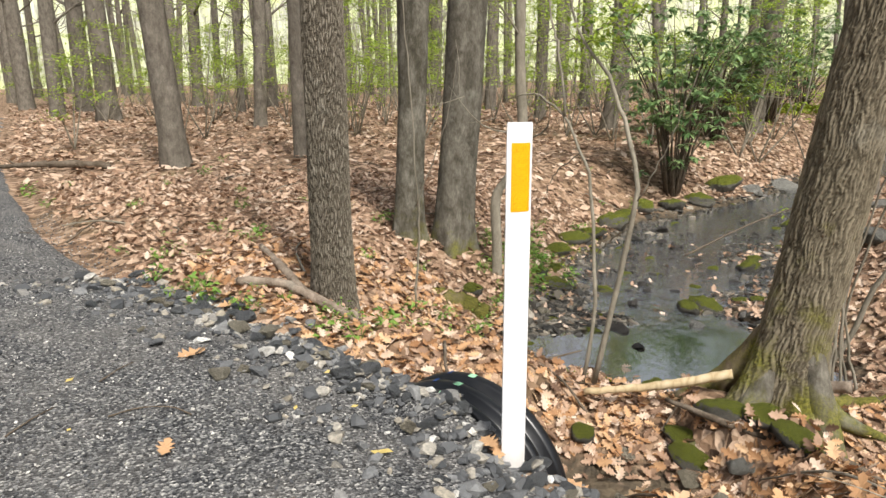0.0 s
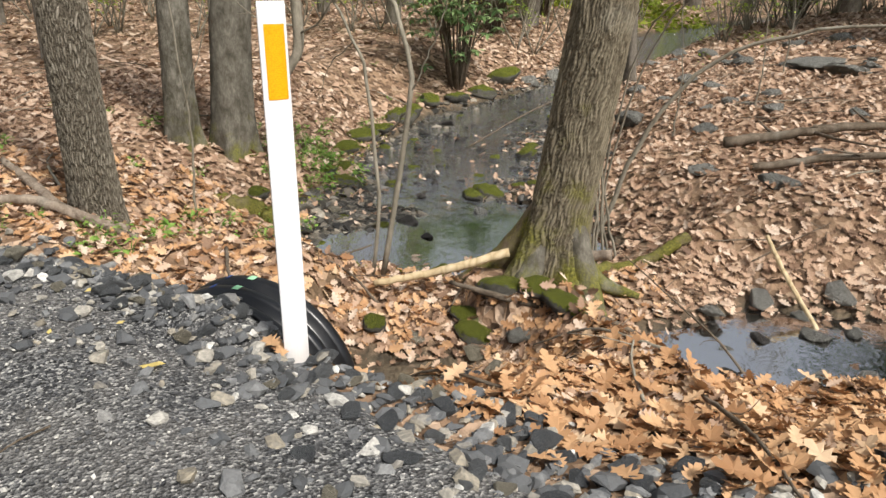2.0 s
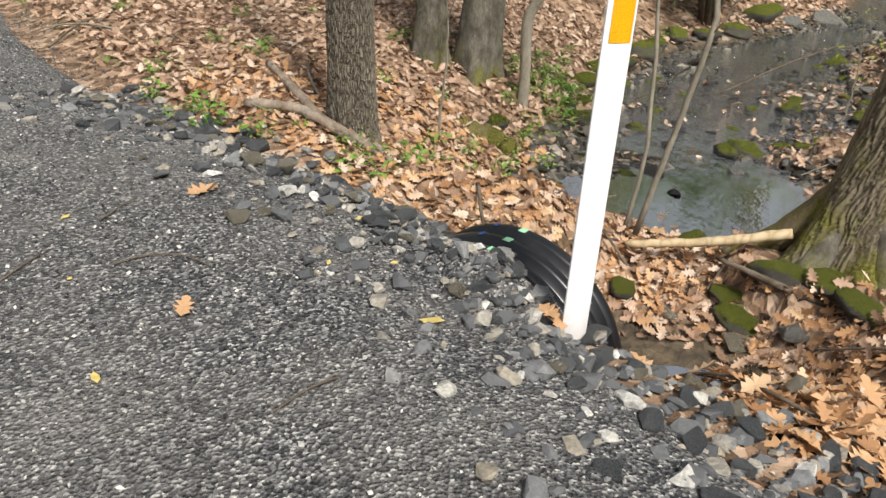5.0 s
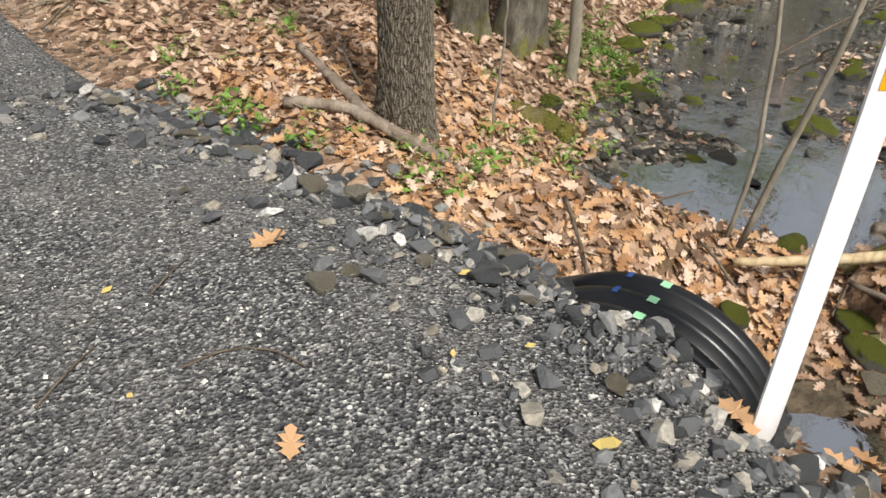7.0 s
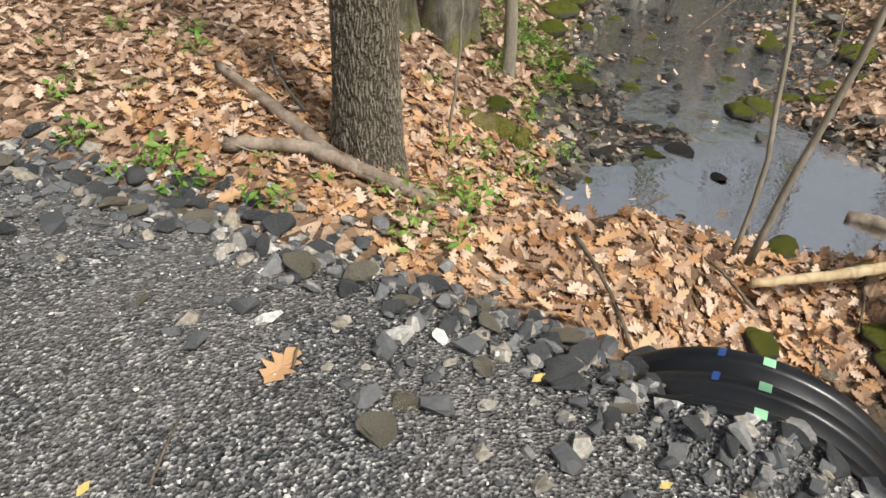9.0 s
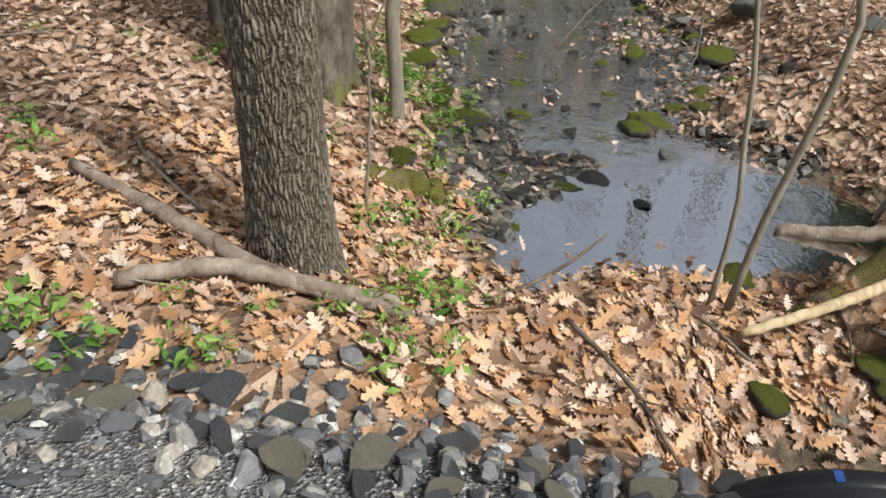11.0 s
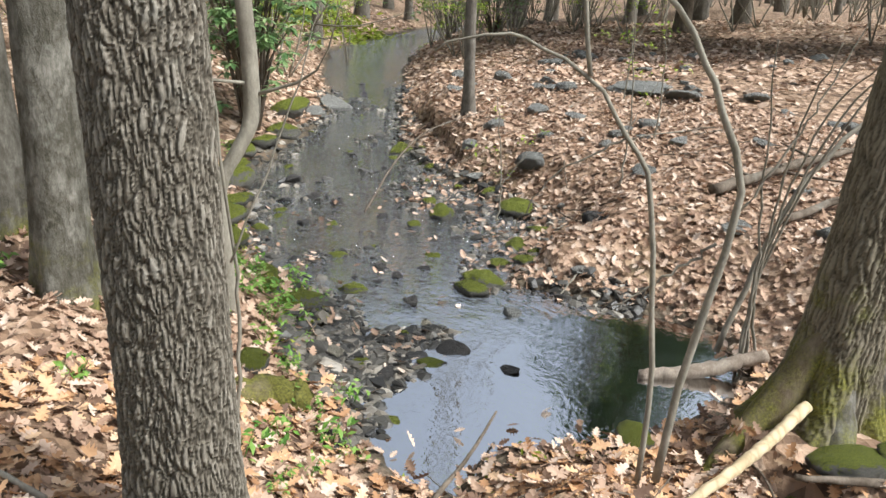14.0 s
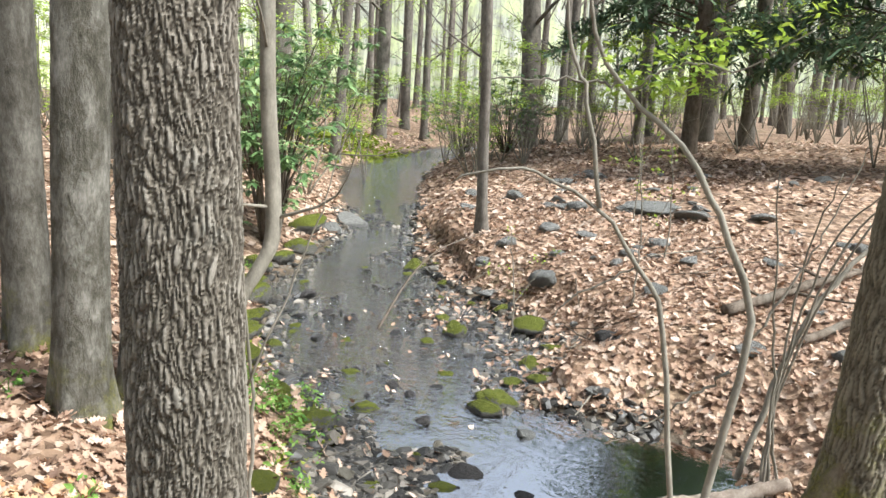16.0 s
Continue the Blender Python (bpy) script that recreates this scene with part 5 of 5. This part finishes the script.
HERBS = [herb_mesh(900 + i, 16 + 4 * i, 0.05, 0.11) for i in range(4)]
v, f = join([tube(spline([(0, 0, 0), (0.03 * c, 0.03 * s, 0.05), (0.06 * c, 0.06 * s, 0.1)], 4), [0.003, 0.0015], 4) for c, s in ((1, 0), (-0.5, 0.8), (-0.6, -0.7))])
HERB_STEM = mesh_from("stem", v, f, HERB)
for x, y, n, sp in [(-0.7, 4.75, 8, 0.14), (-0.5, 4.95, 6, 0.12), (-1.1, 4.8, 4, 0.15), (-0.1, 6.2, 8, 0.22), (0.5, 7.6, 34, 0.3), (0.6, 8.3, 34, 0.3), (0.3, 6.5, 7, 0.12), (-1.9, 4.9, 4, 0.2), (-2.2, 5.6, 4, 0.4), (-1.6, 6.9, 6, 0.7), (-3.2, 7.0, 9, 0.9), (-0.2, 5.7, 5, 0.3), (1.3, 9.4, 9, 0.4), (2.2, 10.9, 8, 0.4), (-4.5, 9, 10, 1.0)]:
    for _ in range(n):
        hx, hy = x + srng.gauss(0, sp), y + srng.gauss(0, sp)
        hw, _m, hs = fields(np.array([hx]), np.array([hy]))
        if hs[0] > 0.2 and hw[0] > 0:
            herb(hx, hy, srng.uniform(0.6, 1.25))

# moss lawn far up the stream
mrng = np.random.default_rng(77)
mp = np.stack([mrng.normal(11.5, 2.4, 2600), mrng.normal(23.8, 0.9, 2600)], -1)
v, f = scatter(BLADE_V, BLADE_F, np.column_stack([mp, land(mp[:, 0], mp[:, 1]) + 0.03]), random_rot(2600, mrng, 0.7), mrng.uniform(0.15, 0.35, 2600))
tagged(new("far_grass", mesh_from("far_grass", v, f, MOSS_TUFT)), "bright green grassy bank beyond the stream", "grass", kind="stuff")


# ---- leaf litter and loose chips ----
def normals_at(x, y):
    e = 0.04
    dx, dy = (land(x + e, y) - land(x - e, y)) / (2 * e), (land(x, y + e) - land(x, y - e)) / (2 * e)
    n = np.stack([-dx, -dy, np.ones(len(x))], -1)
    return n / np.linalg.norm(n, axis=1)[:, None]


def litter(name, n, box, shape_v, shape_f, size, mat, label, tilt, keep, seed):
    rng = np.random.default_rng(seed)
    x, y = rng.uniform(box[0], box[1], n), rng.uniform(box[2], box[3], n)
    dw, dm, s = fields(x, y)
    ok = keep(x, y, dw, s, rng)
    x, y = x[ok], y[ok]
    m = len(x)
    z = np.maximum(land(x, y), WATER_Z) + rng.uniform(0.004, 0.03, m)
    v, f = scatter(shape_v, shape_f, np.column_stack([x, y, z]), random_rot(m, rng, tilt, normals_at(x, y)), rng.uniform(0.65, 1.25, m) * size)
    tagged(new(name, mesh_from(name, v, f, mat)), label, "leaves", kind="stuff")


dry = lambda x, y, dw, s, rng: (dw > 0.06) & (s > np.where(y < 3.3, 0.6, 0.26) + 0.3 * rng.random(len(x))) & (np.hypot(x - 1.83, y - 4.47) > 0.42) & ~((y < 3.2) & (rng.random(len(x)) < 0.5))
litter("fallen_leaves", 58000, (-5.5, 7.0, 1.2, 10.5), OAK_V, OAK_F, 0.08, OAK, "thick carpet of dry tan oak leaves", 0.5, dry, 31)
litter("fallen_leaves", 8500, (-0.6, 4.2, 1.0, 3.6), OAK_V, OAK_F, 0.115, OAK_WARM, "orange-tan fallen leaves drifted below the path", 0.35, lambda x, y, dw, s, rng: (dw > 0.0) & (s > 0.28 + 0.35 * rng.random(len(x))) & ((y < 3.2) | (x > 1.0)), 32)
litter("fallen_leaves", 5200, (-2.0, 2.6, 3.4, 6.6), OAK_V, OAK_F, 0.086, OAK_WARM, "orange-tan fallen leaves on the near bank", 0.35, lambda x, y, dw, s, rng: (dw > 0.05) & (s > 0.34) & (np.hypot(x - 1.83, y - 4.47) > 0.42), 33)
litter("far_leaves", 52000, (-22, 18, 7, 34), SCRAP_V, SCRAP_F, 0.15, OAK, "carpet of dry tan leaves deeper in the wood", 0.3, lambda x, y, dw, s, rng: (dw > 0.1) & (s > 0.2) & ~((x > -5.5) & (x < 7) & (y < 10.5)), 34)
litter("far_leaves", 16000, (3, 14, 9, 18), SCRAP_V, SCRAP_F, 0.11, OAK, "dry tan leaves covering the far bank", 0.32, lambda x, y, dw, s, rng: (dw > 0.08) & ~((x < 7) & (y < 10.5)), 39)
litter("wet_leaves", 14000, (0.0, 4.0, 3.4, 9.5), OAK_V, OAK_F, 0.08, OAK, "sodden leaves caught between stream stones", 0.4, lambda x, y, dw, s, rng: (dw < 0.1) & ((dw > -0.3) | (y > 6.4)) & (rng.random(len(x)) < np.where(dw > -0.05, 0.6, np.where((lumps(x * 1.7, y * 1.7) > 0.05) & (y > 6.4), 0.22, 0.02))), 35)
litter("moss_fronds", 9000, (0.2, 1.6, 5.1, 9.8), BLADE_V, BLADE_F, 0.045, MOSS_TUFT, "moss and tiny plants along the stream bank", 0.9, lambda x, y, dw, s, rng: (dw > -0.02) & (dw < 0.3) & (rng.random(len(x)) < np.where(y > 7, 0.8, 0.12)), 36)

# leaves lying singly on the path
SINGLE = mesh_from("leaf", np.array(OAK_V), OAK_F, OAK_WARM)
YELLOW = mesh_from("leaf", np.array(SCRAP_V), SCRAP_F, YELLOW_LEAF)
tagged(new("oak_leaf", SINGLE), "single tan oak leaf lying on the gravel", "leaf").matrix_world = pose(-1.235, 3.585, surface(-1.2, 3.6) + 0.018, 4, 3, 60) @ Matrix.Scale(0.16, 4)
for x, y, k, a in [(-0.546, 3.58, 0.05, 20), (-0.13, 2.86, 0.085, 200), (-1.9, 3.1, 0.05, 30), (-1.6, 3.3, 0.04, 60), (-0.55, 3.1, 0.03, 90), (-1.0, 2.4, 0.045, 130), (-0.35, 3.2, 0.035, 10), (-2.1, 2.6, 0.05, 75), (-1.35, 2.9, 0.03, 310)]:
    tagged(new("yellow_leaf", YELLOW), "small yellow leaf scrap on the gravel", "leaf", "leaf scraps on the path").matrix_world = pose(x, y, surface(x, y) + 0.018, 8, -6, a) @ Matrix.Scale(k, 4)
for x, y, k, a in [(-0.9, 2.7, 0.1, 100), (-1.5, 4.75, 0.13, 20), (-0.9, 4.35, 0.1, 240), (0.18, 3.1, 0.12, 300), (0.25, 2.98, 0.12, 100)]:
    tagged(new("oak_leaf", SINGLE), "tan oak leaf at the path edge", "leaf", "leaves on the path").matrix_world = pose(x, y, surface(x, y) + 0.03, 12, -8, a) @ Matrix.Scale(k, 4)

crng = np.random.default_rng(41)
n = 60000
i = crng.integers(0, len(dense), n * 3)
off = crng.uniform(-0.3, 2.6, n * 3) ** 1.0
x, y = dense[i, 0] + inward[i, 0] * off + crng.normal(0, 0.05, n * 3), dense[i, 1] + inward[i, 1] * off + crng.normal(0, 0.05, n * 3)
dw, dm, ss = fields(x, y)
ok = (x > -4.5) & (x < 2.2) & (y > 0.6) & (y < 8) & ((dm > 0.5) | (ss < -0.12) | (berm(x, y) > -0.5))
x, y, off, ss = x[ok][:n], y[ok][:n], off[ok][:n], ss[ok][:n]
z = np.maximum(berm(x, y) + 0.004, np.where(ss < 0.1, shoulder(-ss) + 0.006, land(x, y) + 0.01)) + 0.012 * np.sin(np.clip(off, 0, 3.2) / 3.2 * math.pi)
OCT_V = [(1, 0.1, 0), (-0.9, 0, 0.1), (0.1, 0.8, 0), (0, -0.75, 0.1), (0, 0.1, 0.6), (0.1, 0, -0.6)]
OCT_F = [(0, 2, 4), (2, 1, 4), (1, 3, 4), (3, 0, 4), (2, 0, 5), (1, 2, 5), (3, 1, 5), (0, 3, 5)]
size = 0.0035 + np.minimum(np.abs(crng.normal(0, 0.0035, len(x))), 0.016)
v, f = scatter(OCT_V, OCT_F, np.column_stack([x, y, z]), random_rot(len(x), crng, 0.5), size)
tagged(new("gravel_chips", mesh_from("gravel_chips", v, f, CHIPS)), "loose angular grey gravel chips on the path", "gravel", kind="stuff")
